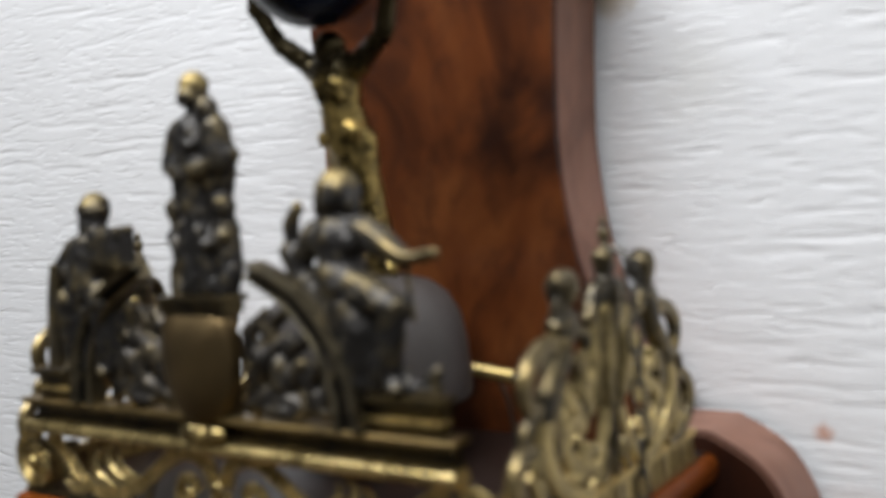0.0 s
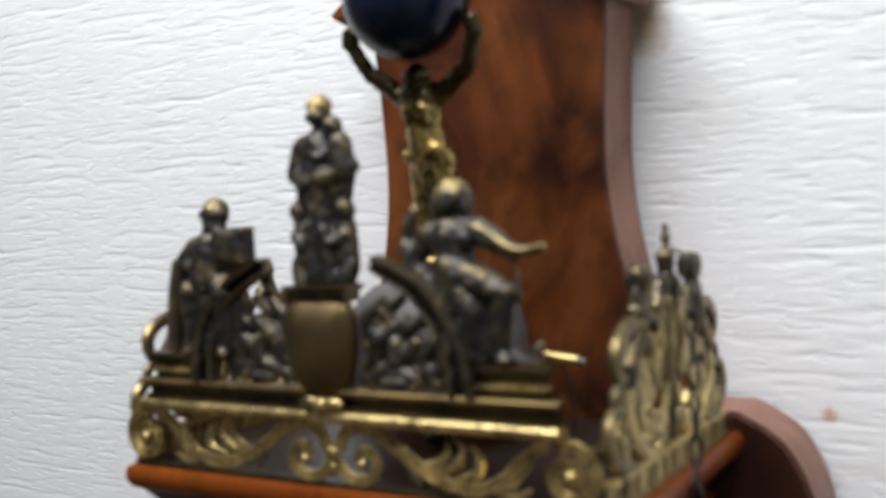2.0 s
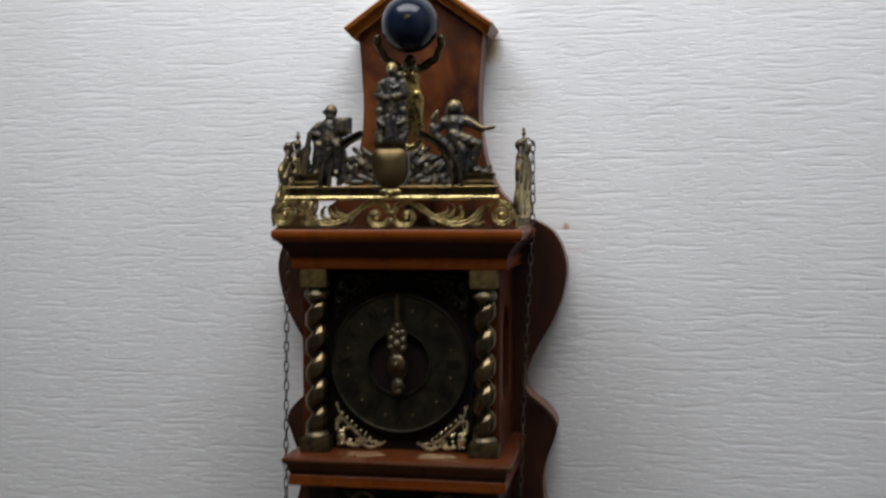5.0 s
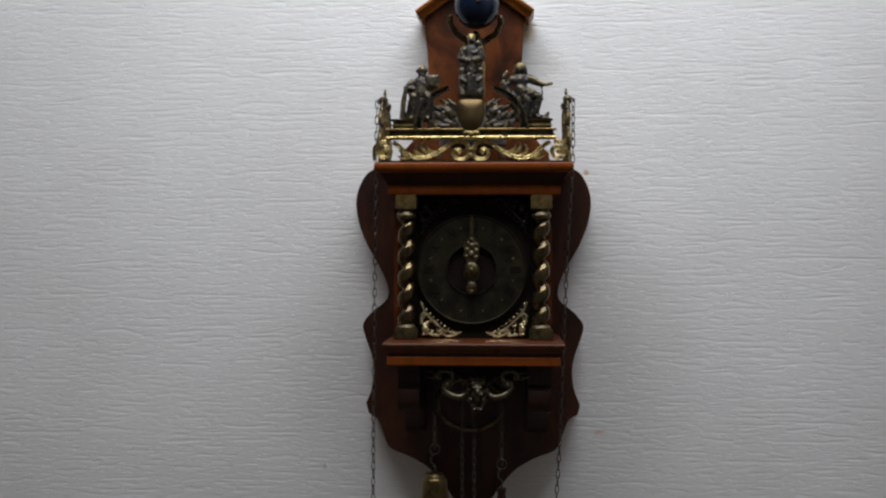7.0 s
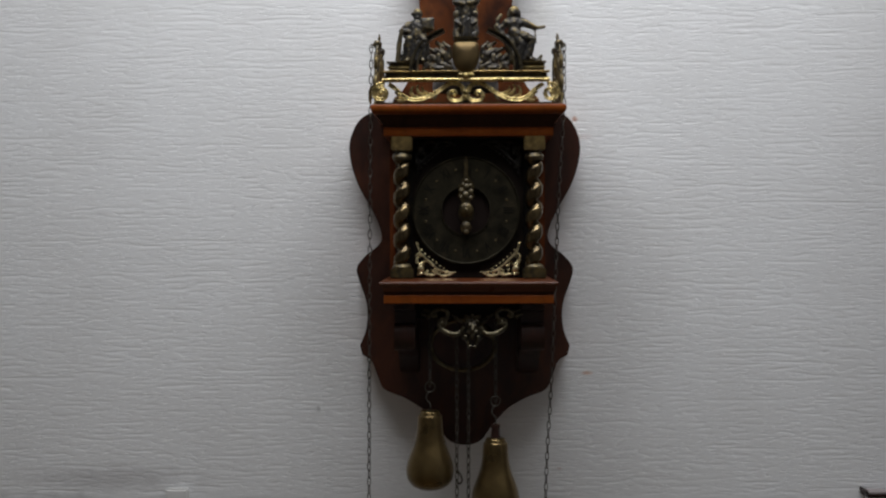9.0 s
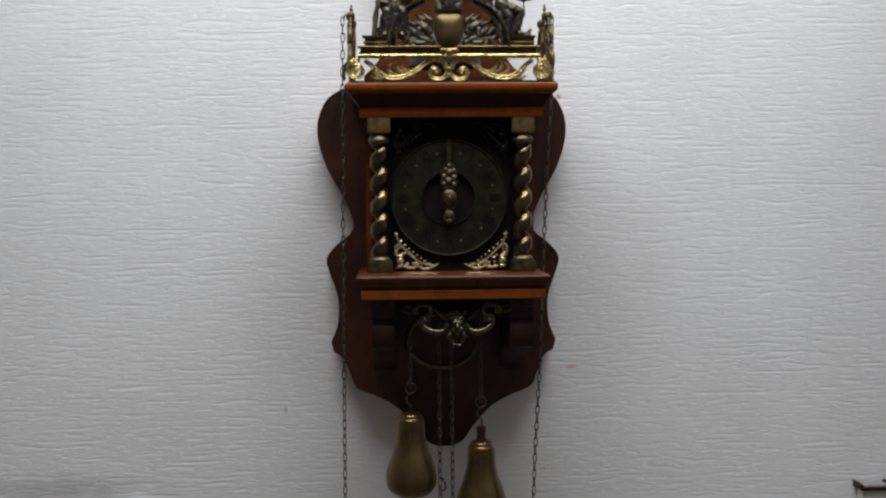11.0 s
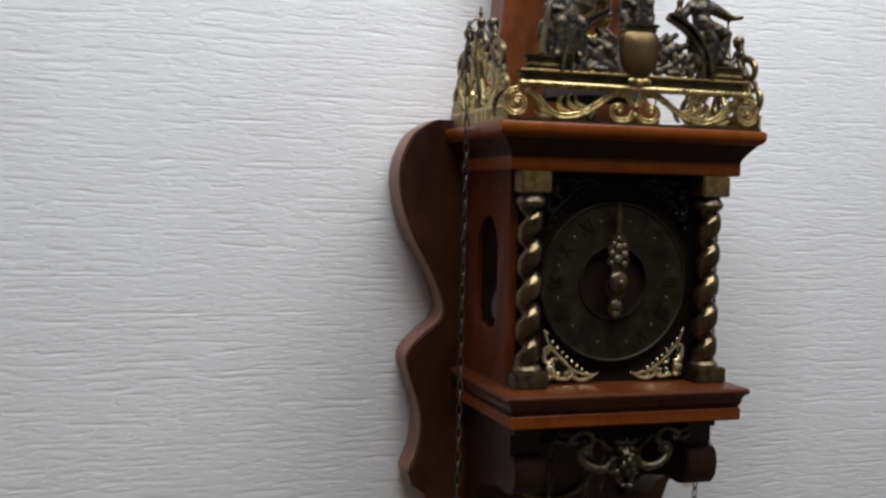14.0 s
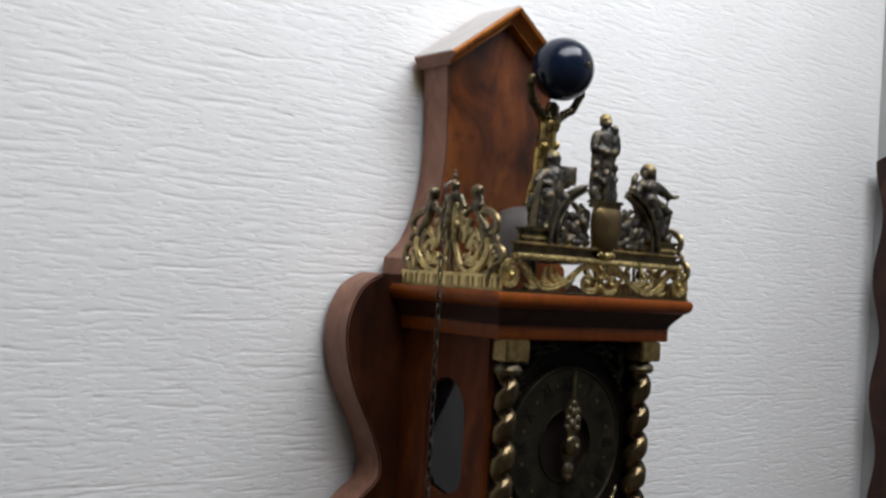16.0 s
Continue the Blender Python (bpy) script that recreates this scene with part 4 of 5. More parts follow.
# broken pediment arches with leaf filling
for s in (-1, 1):
    def q(u, z, d=0.0):
        return (MX + s * u, FY + d, z)
    band = [(0.0628, 1.7400), (0.0610, 1.7535), (0.0545, 1.7675), (0.0435, 1.7795), (0.0262, 1.7885)]
    line = curve([(u, 0, z) for u, z in band], 6)
    sec = [(-1.0, 0.001), (-1.0, -0.0056), (-0.72, -0.0066), (-0.5, -0.0048), (0.1, -0.0040), (0.35, -0.0064), (0.9, -0.0072), (1.0, -0.0060), (1.0, 0.001)]
    sweep = fresh()
    rings = []
    for i, p in enumerate(line):
        d = (line[min(i + 1, len(line) - 1)] - line[max(i - 1, 0)]).normalized()
        half = 0.0028 + 0.0028 * (1 - i / (len(line) - 1)) ** 0.8
        rings.append([sweep.verts.new((MX + s * (p.x + d.z * k * half), FY + y, p.z - d.x * k * half)) for k, y in sec])
    for r0, r1 in zip(rings, rings[1:]):
        for k in range(len(sec)):
            sweep.faces.new((r0[k], r0[(k + 1) % len(sec)], r1[(k + 1) % len(sec)], r1[k]))
    sweep.faces.new(rings[0])
    sweep.faces.new(rings[-1])
    bmesh.ops.recalc_face_normals(sweep, faces=sweep.faces)
    arch = part("pediment_arch", sweep, IRON, CLOCK, "dark bronze curved arm of a broken pediment", angle=30)
    sculpt("leaf_ornament", [((s * u0, y0, z0), (s * u1, y1, z1), r0, r1) for u0, y0, z0, u1, y1, z1, r0, r1 in (
        (18, 0, 4, 30, -1, 8, 3.5, 4.0), (30, -1, 8, 42, 0, 4, 4.0, 3.0), (22, 0, 10, 26, -2, 20, 3.6, 4.2), (26, -2, 20, 36, 0, 26, 3.8, 2.6), (36, 0, 12, 42, -1, 18, 3.4, 2.8), (33, -2, 12, 33, -2, 18, 3.4, 3.0),
        (19, 0, 16, 20, -1, 28, 2.6, 3.0), (20, -1, 28, 27, 0, 34, 2.8, 2.0), (44, 0, 8, 50, 0, 3, 3.0, 3.0), (28, -3, 3, 36, -3, 3, 2.6, 2.6),
        (44, 0, 13, 50, 0, 19, 3.2, 3.0), (37, 0, 23, 46, 0, 27, 3.0, 2.6), (27, 0, 28, 35, 0, 34, 2.6, 2.4), (50, 0, 8, 55, 0, 14, 3.0, 2.6), (39, 0, 17, 47, 0, 8, 2.8, 2.8), (21, 1, 22, 33, 1, 24, 2.6, 2.6))],
        BRONZE, arch, at=(MX, FY + 0.001, 1.7400), label="leaf and fruit filling", soft=2)
    for a in ([q(0.040, 1.7405), q(0.034, 1.7460), q(0.036, 1.7540), q(0.029, 1.7570), q(0.027, 1.7510)], [q(0.020, 1.7405), q(0.024, 1.7470), q(0.031, 1.7440)],
              [q(0.018, 1.7560), q(0.025, 1.7620), q(0.031, 1.7670), q(0.026, 1.7710)], [q(0.033, 1.7420), q(0.042, 1.7440), q(0.040, 1.7500)], [q(0.017, 1.7480), q(0.022, 1.7530), q(0.019, 1.7600), q(0.023, 1.7680)]):
        part("leaf", tube(fresh(), curve(a, 6), 0.0019, 0.0023, 0.0012, 8), GOLD if s < 0 and len(a) == 5 else BRONZE, arch)

# cast figures, plain shapes
sculpt("standing_figure", [((0, 0, 67), (0, 0, 69.5), 4.8, 5.2), ((0, -3, 66), (0, -3, 66), 3.8, 3.8), ((0, 0, 59), (0, 0, 63), 3.2, 3), ((-8, 0, 55), (7, 0, 55), 4.6, 4.4), ((0, 0, 54), (0, 0, 42), 8, 9), ((-10, 0, 54), (-12, -1, 44), 4.2, 4.2), ((-12, -1, 44), (-2, -7, 41), 3.8, 3.2),
                            ((8, -3, 60.5), (8, -3, 61.5), 3.9, 4.2), ((10, -2, 55), (11, -2, 45), 5.0, 5.6), ((9, -4, 52), (3, -7, 50), 2.6, 2.2), ((14, -1, 46), (5, -7, 42), 3.8, 3.2), ((-6, 0, 42), (-8, 0, 34), 6, 5), ((7, 0, 42), (6, 0, 32), 7, 5.4), ((0, -2, 40), (0, -2, 4), 6.4, 6.6),
                            ((-11, -2, 29), (-11, -2, 29.6), 4.2, 4.2), ((-10, -1, 23), (-9, -1, 10), 4.6, 5.2), ((-12, -4, 20), (-6, -7, 16), 2.6, 2.2), ((-12, -2, 8), (-10, -3, 2), 4.2, 4.4),
                            ((11, -2, 29), (11, -2, 29.6), 4.2, 4.2), ((10, -1, 23), (10, -1, 10), 4.6, 5.2), ((12, -4, 20), (6, -7, 17), 2.6, 2.2), ((12, -2, 8), (10, -3, 2), 4.2, 4.4), ((-3, -7, 24), (-2, -7, 3), 2.4, 3.0), ((4, -7, 22), (5, -6, 3), 2.4, 3.0)],
       FIGURE, CLOCK, "robed cast bronze figure on the pedestal", at=(MX, FY + 0.004, 1.7790))
sitter = [((1, -1, 57), (1, -1, 60.5), 5.2, 5.6), ((1, -5, 55), (1, -5, 52.5), 3.4, 2.6), ((1, 1, 61.5), (1, 1, 61), 5.8, 5.8), ((-4.5, -1, 60), (5.5, -1, 60.5), 2.4, 2.4), ((1, -5, 61), (1, -5, 61), 2.6, 2.6), ((1, 0, 49), (1, -1, 55), 4.2, 3.6),
                         ((-9, 0, 46), (9, 0, 46.5), 5.6, 5.4), ((0, 0, 45), (-1, -1, 33), 9.6, 10.2), ((-11, -1, 46), (-17.5, -3, 39), 4.6, 4.2), ((-17.5, -3, 39), (-5, -9, 38), 3.8, 3.0), ((-16, -4, 38), (-14, -5, 31), 2.6, 1.6), ((10, -1, 46), (14, -4, 40), 4.4, 3.8), ((14, -4, 40), (3, -9, 39), 3.4, 2.8),
                         ((-5, -8, 46), (2, -9, 42), 1.8, 1.6), ((-3, -9, 36), (4, -10, 35), 1.8, 2.0), ((-7, -1, 31), (7, -1, 31), 7.2, 7.2), ((-6, -3, 31), (-9, -10, 28), 6.4, 5.4), ((6, -3, 31), (9, -10, 28), 6.4, 5.4), ((-9, -10, 28), (-10, -8, 5), 5.0, 4.0), ((9, -10, 28), (8, -8, 5), 5.0, 4.0),
                         ((0, -8, 26), (0, -7, 4), 4.4, 5.0), ((-4, -11, 26), (-5, -10, 5), 1.7, 2.1), ((4, -11, 26), (4, -10, 5), 1.7, 2.1), ((-13, -7, 25), (-15, -5, 4), 2.2, 3.0), ((13, -7, 25), (14, -5, 4), 2.0, 2.6), ((-11, 1, 22), (-12, 1, 4), 6.0, 6.4), ((10, 1, 22), (10, 1, 4), 6.0, 6.4),
                         ((-21, 0, 27), (-22.5, 0, 19), 3.2, 2.8), ((-22.5, 0, 19), (-20, 0, 4), 2.2, 2.4), ((-10, -10, 4), (-12, -13, 3), 2.8, 2.4), ((8, -10, 4), (8, -13, 3), 2.8, 2.4), ((-20, 0, 3), (15, 0, 3), 3.6, 3.6)]
sculpt("seated_figure", [((a[0], 0.65 * a[1], a[2]), (c[0], 0.65 * c[1], c[2]), r0, r1) for a, c, r0, r1 in sitter],
       FIGURE, CLOCK, "hunched seated cast bronze figure with a block beside the head", at=(-0.0622, FY + 0.004, 1.7490), boxes=((5, 21, -8, 2, 39.5, 54.5), (7, 19, -9, -7.5, 41.5, 52.5)))
part("staff", tube(fresh(), curve([(-0.0795, FY - 0.001, 1.7905), (-0.0825, FY - 0.001, 1.7760), (-0.0850, FY - 0.001, 1.7520)], 6), 0.0022, 0.0028, 0.0032, 8), BRONZE, CLOCK, "thin bronze staff beside the seated figure")
reacher = [((-1, 0, 60), (-1, 0, 62.5), 5.2, 5.4), ((-1, 1.5, 62), (-1, 1.5, 62), 7.4, 7.4), ((-6, 0, 60), (-6.5, 0, 57), 3.4, 3), ((4, 0, 60), (4.5, 0, 57), 3.4, 3), ((-1, -4, 60), (-1, -4, 60), 3.6, 3.6), ((-1, 0, 53), (-1, 0, 56), 3.6, 3.4), ((-10, 0, 49), (8, 0, 49), 5.2, 5.2), ((-6, -3, 47), (5, -3, 47), 4.4, 4.4), ((-1, 0, 48), (0, -1, 38), 8.2, 7.0),
                           ((9, 0, 50), (17, -2, 46), 5.0, 4.6), ((17, -2, 46), (24, -3, 42), 4.4, 3.0), ((24, -3, 42), (31, -4, 42.5), 2.4, 2.0), ((31, -4, 42.5), (36, -4, 43.5), 2.2, 1.5),
                           ((24, -2, 42), (25.5, -1, 24), 0.9, 0.9), ((-11, 0, 49), (-17, 0, 41), 4.2, 3.6), ((-17, 0, 41), (-21, 0, 46), 3.0, 2.6), ((-21, 0, 46), (-20, 0, 53), 2.4, 2.8), ((-20, 0, 54), (-17, 0, 58), 2.6, 2.0), ((-21, 0, 44), (-14, 0, 32), 4, 4.6), ((-1, -3, 37), (3, -4, 34), 7.4, 7.0), ((2, -2, 35), (13, -5, 31), 7.0, 6.0), ((13, -5, 31), (21, -6, 28), 5.6, 4.8), ((21, -6, 28), (17, -5, 8), 4.6, 3.8), ((17, -5, 7), (21, -8, 4), 3.2, 2.6),
                           ((0, -3, 33), (8, -7, 22), 6.6, 5.2), ((8, -7, 22), (5, -6, 5), 5.0, 4.4), ((-8, 0, 22), (22, 0, 4), 5, 4), ((-7, 0, 30), (-4, 0, 5), 5.6, 6.4), ((-8, 0, 4), (30, 0, 3), 3.8, 3.2), ((28, 0, 4), (32, 0, 9), 2.8, 2.0), ((-2, -5, 26), (-3, -5, 4), 4.4, 4.6), ((13, -4, 24), (11, -4, 5), 3.0, 3.6)]
sculpt("reaching_figure", [((a[0], 0.75 * a[1], a[2]), (c[0], 0.75 * c[1], c[2]), r0, r1) for a, c, r0, r1 in reacher],
       FIGURE, CLOCK, "cast bronze figure with an outstretched arm", at=(0.0562, FY + 0.003, 1.7490))
part("sleeve", tube(fresh(), curve([(0.0662, FY + 0.0008, 1.8005), (0.0737, FY - 0.0008, 1.7962), (0.0807, FY - 0.0014, 1.7920), (0.0867, FY - 0.0014, 1.7916), (0.0912, FY - 0.0018, 1.7928)], 6), 0.0022, 0.0021, 0.0011, 10), BRASS, CLOCK, "rubbed yellow sleeve and hand of the reaching figure")
bearer = [((0, -2, 83), (0, -2, 85), 5.8, 6.6), ((0, -6, 82), (0, -6, 79), 3.2, 2.4), ((0, -1, 79), (0, -1, 83), 3.6, 3.6), ((-10, 0, 77), (11, 0, 77), 5.0, 5.0), ((0, 0, 75), (0, -1, 63), 10, 8.0), ((0, -1, 63), (1, 0, 50), 8.4, 9.2), ((-11, 0, 78), (-25, -1, 90), 4.4, 3.8), ((-25, -1, 90), (-32, -2, 106), 3.8, 3.2), ((-32, -2, 107), (-31, -2, 112), 4.2, 3.8), ((12, 0, 78), (26, -1, 88), 4.4, 3.8), ((26, -1, 88), (32, -2, 104), 3.8, 3.2), ((32, -2, 105), (31, -2, 110), 4.2, 3.8),
                        ((-5, 0, 48), (-6, -2, 28), 5.4, 4.2), ((-6, -2, 28), (-7, 3, 8), 4.0, 3.2), ((6, 0, 50), (6, -2, 28), 6.8, 5.4), ((6, -2, 28), (5, 2, 6), 5.0, 4.0), ((-8, 1, 6), (8, 1, 6), 3.8, 3.8), ((-10, 0, 3), (10, 0, 3), 3.4, 3.4), ((-4, -7, 71), (-3, -7, 68), 3.4, 3.0), ((4, -7, 71), (4, -7, 68), 3.4, 3.0), ((-7, -5, 52), (8, -6, 54), 3.6, 3.6), ((4, -5, 48), (6, -5, 20), 3.8, 2.8), ((1, -1, 56), (4, -1, 40), 8.6, 8.0), ((4, -1, 40), (6, 0, 16), 7.6, 6.4), ((-2, -2, 46), (-3, -2, 36), 5.0, 3.4), ((8, -5, 52), (10, -4, 18), 2.2, 2.4), ((-6, -6, 76), (5, -8, 66), 1.6, 1.6), ((6, -6, 76), (-4, -8, 66), 1.6, 1.6)]


def taller(p):
    """Longer body, the hands kept at their height, feet back on the bell."""
    return (p[0], p[1] + 20 - 0.152 * p[2], 1.065 * p[2] if p[2] < 80 else 85.2 + 0.8375 * (p[2] - 80))


sculpt("globe_bearer", [(taller(a), taller(c), r0, r1) for a, c, r0, r1 in bearer],
       BEARER, CLOCK, "yellow brass figure with dark arms carrying the globe overhead", at=(-0.0002, -0.1135, 1.7745))
part("globe", ball(fresh(), (0.0018, -0.1165, 1.8985), 0.0278, seg=48), GLOBE, CLOCK, "glossy dark blue globe", angle=180)

part("emblem", ball(ball(fresh(), (0.0054, -0.1455, 1.9006), 0.0026, (1.2, 0.2, 0.75), 12), (0.0040, -0.1456, 1.8994), 0.0016, (1.2, 0.2, 0.9), 10), RAIL_DARK, CLOCK, "small worn gilt emblem on the globe")

# bell and hammer on the cornice top
part("bell", lathe(fresh(), [(0.0375, 1.7300), (0.0418, 1.7270), (0.0422, 1.7300), (0.0418, 1.7380), (0.0410, 1.7500), (0.0390, 1.7590), (0.0350, 1.7665), (0.0285, 1.7718), (0.0200, 1.7745), (0.0100, 1.7756), (0.0, 1.7758)], -0.0035, -0.098, 56), BELL, CLOCK, "smooth dull grey metal bell cup", angle=50)
part("bell_post", lathe(fresh(), [(0.008, 1.7003), (0.008, 1.703), (0.004, 1.706), (0.004, 1.7310)], -0.0035, -0.098, 16), STEEL, CLOCK)
ham = part("hammer", tube(fresh(), [Vector((0.0500, -0.100, 1.7415)), Vector((0.0585, -0.100, 1.7405)), Vector((0.0665, -0.100, 1.7395))], 0.0026, seg=12), GOLD, CLOCK, "small brass bell hammer")
part("hammer_tip", tube(fresh(), [Vector((0.0660, -0.100, 1.7395)), Vector((0.0700, -0.100, 1.7390))], 0.0018, seg=10), STEEL, ham)
part("hammer_wire", tube(fresh(), curve([(0.0590, -0.100, 1.7400), (0.0610, -0.095, 1.7250), (0.0560, -0.085, 1.7008)], 6), 0.0007, seg=6), STEEL, ham)


def side_gallery(s):
    """A pierced crest along one side of the cornice: a draped middle figure between two leaning busts that end in fanned scrolls."""
    X, MID = s * 0.1125, -0.1165

    def w(u, z, out=0.0):
        return Vector((X + s * out, MID + u, z))
    root = part("side_gallery", add_box(fresh(), X - 0.0020, X + 0.0020, MID - 0.0640, MID + 0.0640, 1.7003, 1.7026, 0.0006), BRASS, CLOCK, "pierced pale brass crest of busts and scrolls along the side of the cornice")
    part("top_bar", add_box(fresh(), X - 0.0022, X + 0.0022, MID - 0.0640, MID + 0.0640, 1.7105, 1.7132, 0.0007), PALE, root)
    part("web", add_box(fresh(), X - 0.0008, X + 0.0008, MID - 0.0632, MID + 0.0632, 1.7025, 1.7106), PALE, root)
    for u, wide in ((-0.0585, 0.0018), (-0.0520, 0.0010), (-0.0460, 0.0022), (-0.0385, 0.0030), (-0.0290, 0.0014), (-0.0225, 0.0024), (-0.0120, 0.0012), (0.0, 0.0046), (0.0110, 0.0014), (0.0190, 0.0026), (0.0275, 0.0012), (0.0350, 0.0028), (0.0440, 0.0016), (0.0510, 0.0024), (0.0590, 0.0014)):
        part("bar", add_box(fresh(), X + s * 0.0002 - 0.0013, X + s * 0.0002 + 0.0013, MID + u - wide, MID + u + wide, 1.7024, 1.7107, 0.0005), BRASS, root)

    def strip(pts, r, mid=None, end=None, m=PALE):
        part("scroll", tube(fresh(), curve([w(*p) for p in pts], 6), r * 1.3, (mid or r) * 1.35, (end or r * 0.6) * 1.3, 8, across=(1, 0, 0), flat=0.8), m, root)
    for g in (-1, 1):
        def u(d, z, out=0.0):
            return (g * d, z, out)
        strip([u(0.0400, 1.7125), u(0.0520, 1.7148), u(0.0605, 1.7215), u(0.0615, 1.7300), u(0.0560, 1.7350), u(0.0500, 1.7345)], 0.0022, 0.0027, 0.0016, BRASS)
        strip([u(0.0200, 1.7125), u(0.0310, 1.7160), u(0.0410, 1.7235), u(0.0450, 1.7330), u(0.0440, 1.7410)], 0.0021, 0.0027, 0.0030)
        strip([u(0.0160, 1.7270), u(0.0235, 1.7232), u(0.0310, 1.7258), u(0.0335, 1.7325), u(0.0280, 1.7375), u(0.0235, 1.7340), u(0.0260, 1.7305)], 0.0017, 0.0024, 0.0016)
        strip([u(0.0035, 1.7390), u(0.0070, 1.7290), u(0.0125, 1.7190), u(0.0185, 1.7130)], 0.0022, 0.0019, 0.0016)
        strip([u(0.0095, 1.7130), u(0.0060, 1.7200), u(0.0095, 1.7250), u(0.0125, 1.7215)], 0.0015, 0.0017, 0.0010, BRASS)
        strip([u(0.0360, 1.7630), u(0.0460, 1.7610), u(0.0530, 1.7550), u(0.0520, 1.7470), u(0.0460, 1.7450)], 0.0026, 0.0024, 0.0018, BRASS)
        strip([u(0.0500, 1.7440), u(0.0545, 1.7405), u(0.0560, 1.7350)], 0.0016, 0.0018, 0.0012, BRONZE)
        strip([u(0.0300, 1.7450), u(0.0240, 1.7400), u(0.0190, 1.7330)], 0.0024, 0.0020, 0.0012)
        strip([u(0.0265, 1.7130), u(0.0340, 1.7180), u(0.0395, 1.7165)], 0.0012, 0.0015, 0.0008, BRASS)
        strip([u(0.0045, 1.7600), u(0.0120, 1.7540), u(0.0165, 1.7450), u(0.0150, 1.7370)], 0.0022, 0.0026, 0.0016)
        strip([u(0.0230, 1.7560), u(0.0190, 1.7470), u(0.0215, 1.7400)], 0.0020, 0.0022, 0.0012, BRASS)
        strip([u(0.0345, 1.7480), u(0.0385, 1.7400), u(0.0370, 1.7320), u(0.0400, 1.7265)], 0.0020, 0.0022, 0.0012, BRASS)
        strip([u(0.0140, 1.7180), u(0.0200, 1.7210), u(0.0270, 1.7200), u(0.0330, 1.7225)], 0.0016, 0.0020, 0.0012)
        strip([u(0.0480, 1.7160), u(0.0500, 1.7230), u(0.0540, 1.7280)], 0.0016, 0.0018, 0.0010)
        sculpt("side_bust", [((0, 0, 21), (0, 0, 22.5), 5.0, 5.4), ((0, g * 1, 14), (0, 0, 18), 3.0, 2.8), ((0, -g * 3, 12), (0, g * 5, 11), 3.2, 3.4), ((0, g * 1, 11), (0, g * 5, 1), 4.2, 3.8), ((0, g * 5, 1), (0, g * 13, -8), 4.0, 3.6), ((0, g * 13, -8), (0, g * 16, -15), 3.4, 2.8),
                             ((0, -g * 3, 10), (0, -g * 11, 6), 2.8, 2.4), ((0, -g * 11, 6), (0, -g * 14, 1), 2.4, 2.0), ((0, g * 3, 19), (0, g * 5, 14), 2.6, 2.2)],
               BRASS, root, "small leaning cast bust", at=(X, MID + g * 0.0280, 1.7560), voxel=0.0007, soft=1)
        sculpt("drapery", [((0, g * 4, 35), (0, g * 6, 20), 4.0, 5.4), ((0, g * 6, 20), (0, g * 4, 4), 5.2, 2.6), ((0, g * 11, 33), (0, g * 14, 21), 3.0, 3.6), ((0, g * 14, 21), (0, g * 11, 8), 3.4, 1.8), ((0, g * 19, 22), (0, g * 22, 12), 2.6, 2.8), ((0, g * 22, 12), (0, g * 17, 4), 2.6, 1.6), ((0, g * 30, 16), (0, g * 35, 6), 2.4, 2.8), ((0, g * 35, 6), (0, g * 31, -6), 2.6, 1.6), ((0, g * 45, 6), (0, g * 50, -3), 2.2, 2.4), ((0, g * 50, -3), (0, g * 46, -12), 2.2, 1.6), ((0, g * 22, -4), (0, g * 26, -14), 2.0, 2.2)],
               PALE, root, "", at=(X, MID, 1.7320), voxel=0.0007, soft=1)
    sculpt("centre_bust", [((0, 0, 51), (0, 0, 53), 3.6, 4.0), ((0, 0, 47), (0, 0, 50), 2.8, 2.8), ((0, -7, 43), (0, 7, 43), 3.6, 3.6), ((0, -8, 43), (0, -13, 35), 3.0, 2.4), ((0, 8, 43), (0, 13, 35), 3.0, 2.4), ((0, 0, 43), (0, 0, 31), 5.4, 4.4), ((0, 0, 30), (0, 0, 14), 2.6, 1.8), ((0, 0, 12), (0, 0, -16), 1.8, 1.6)],
           BRASS, root, "draped cast bust at the middle of the crest", at=(X, MID, 1.7305), voxel=0.0007, soft=1)
    part("finial", lathe(fresh(), [(0.0014, 1.7850), (0.0021, 1.7868), (0.0012, 1.7885), (0.0020, 1.7905), (0.0022, 1.7918), (0.0011, 1.7935), (0.0014, 1.7950), (0.0005, 1.7968)], X, -0.1150, 10), BRONZE, root)
    part("chain_hook", tube(fresh(), curve([w(0.0015, 1.7830), w(0.0015, 1.7865, 0.003), w(0.0015, 1.7835, 0.008), w(0.0015, 1.7790, 0.0095)], 5), 0.0011, seg=6), STEEL, root)


for s in (-1, 1):
    side_gallery(s)

# ---- chains and weights ----


def link_mesh():
    bm = fresh()
    pts = []
    for k in range(8):
        a = 2 * math.pi * k / 8
        pts.append(Vector((0.0022 * math.cos(a), 0, 0.0046 * math.sin(a) + (0.0016 if math.sin(a) > 0.1 else -0.0016 if math.sin(a) < -0.1 else 0))))
    tube(bm, pts, 0.00075, seg=3, closed=True)
    me = bpy.data.meshes.new("link")
    bm.to_mesh(me)
    bm.free()
    for p in me.polygons:
        p.use_smooth = True
    me.materials.append(STEEL)
    return me


LINK = link_mesh()


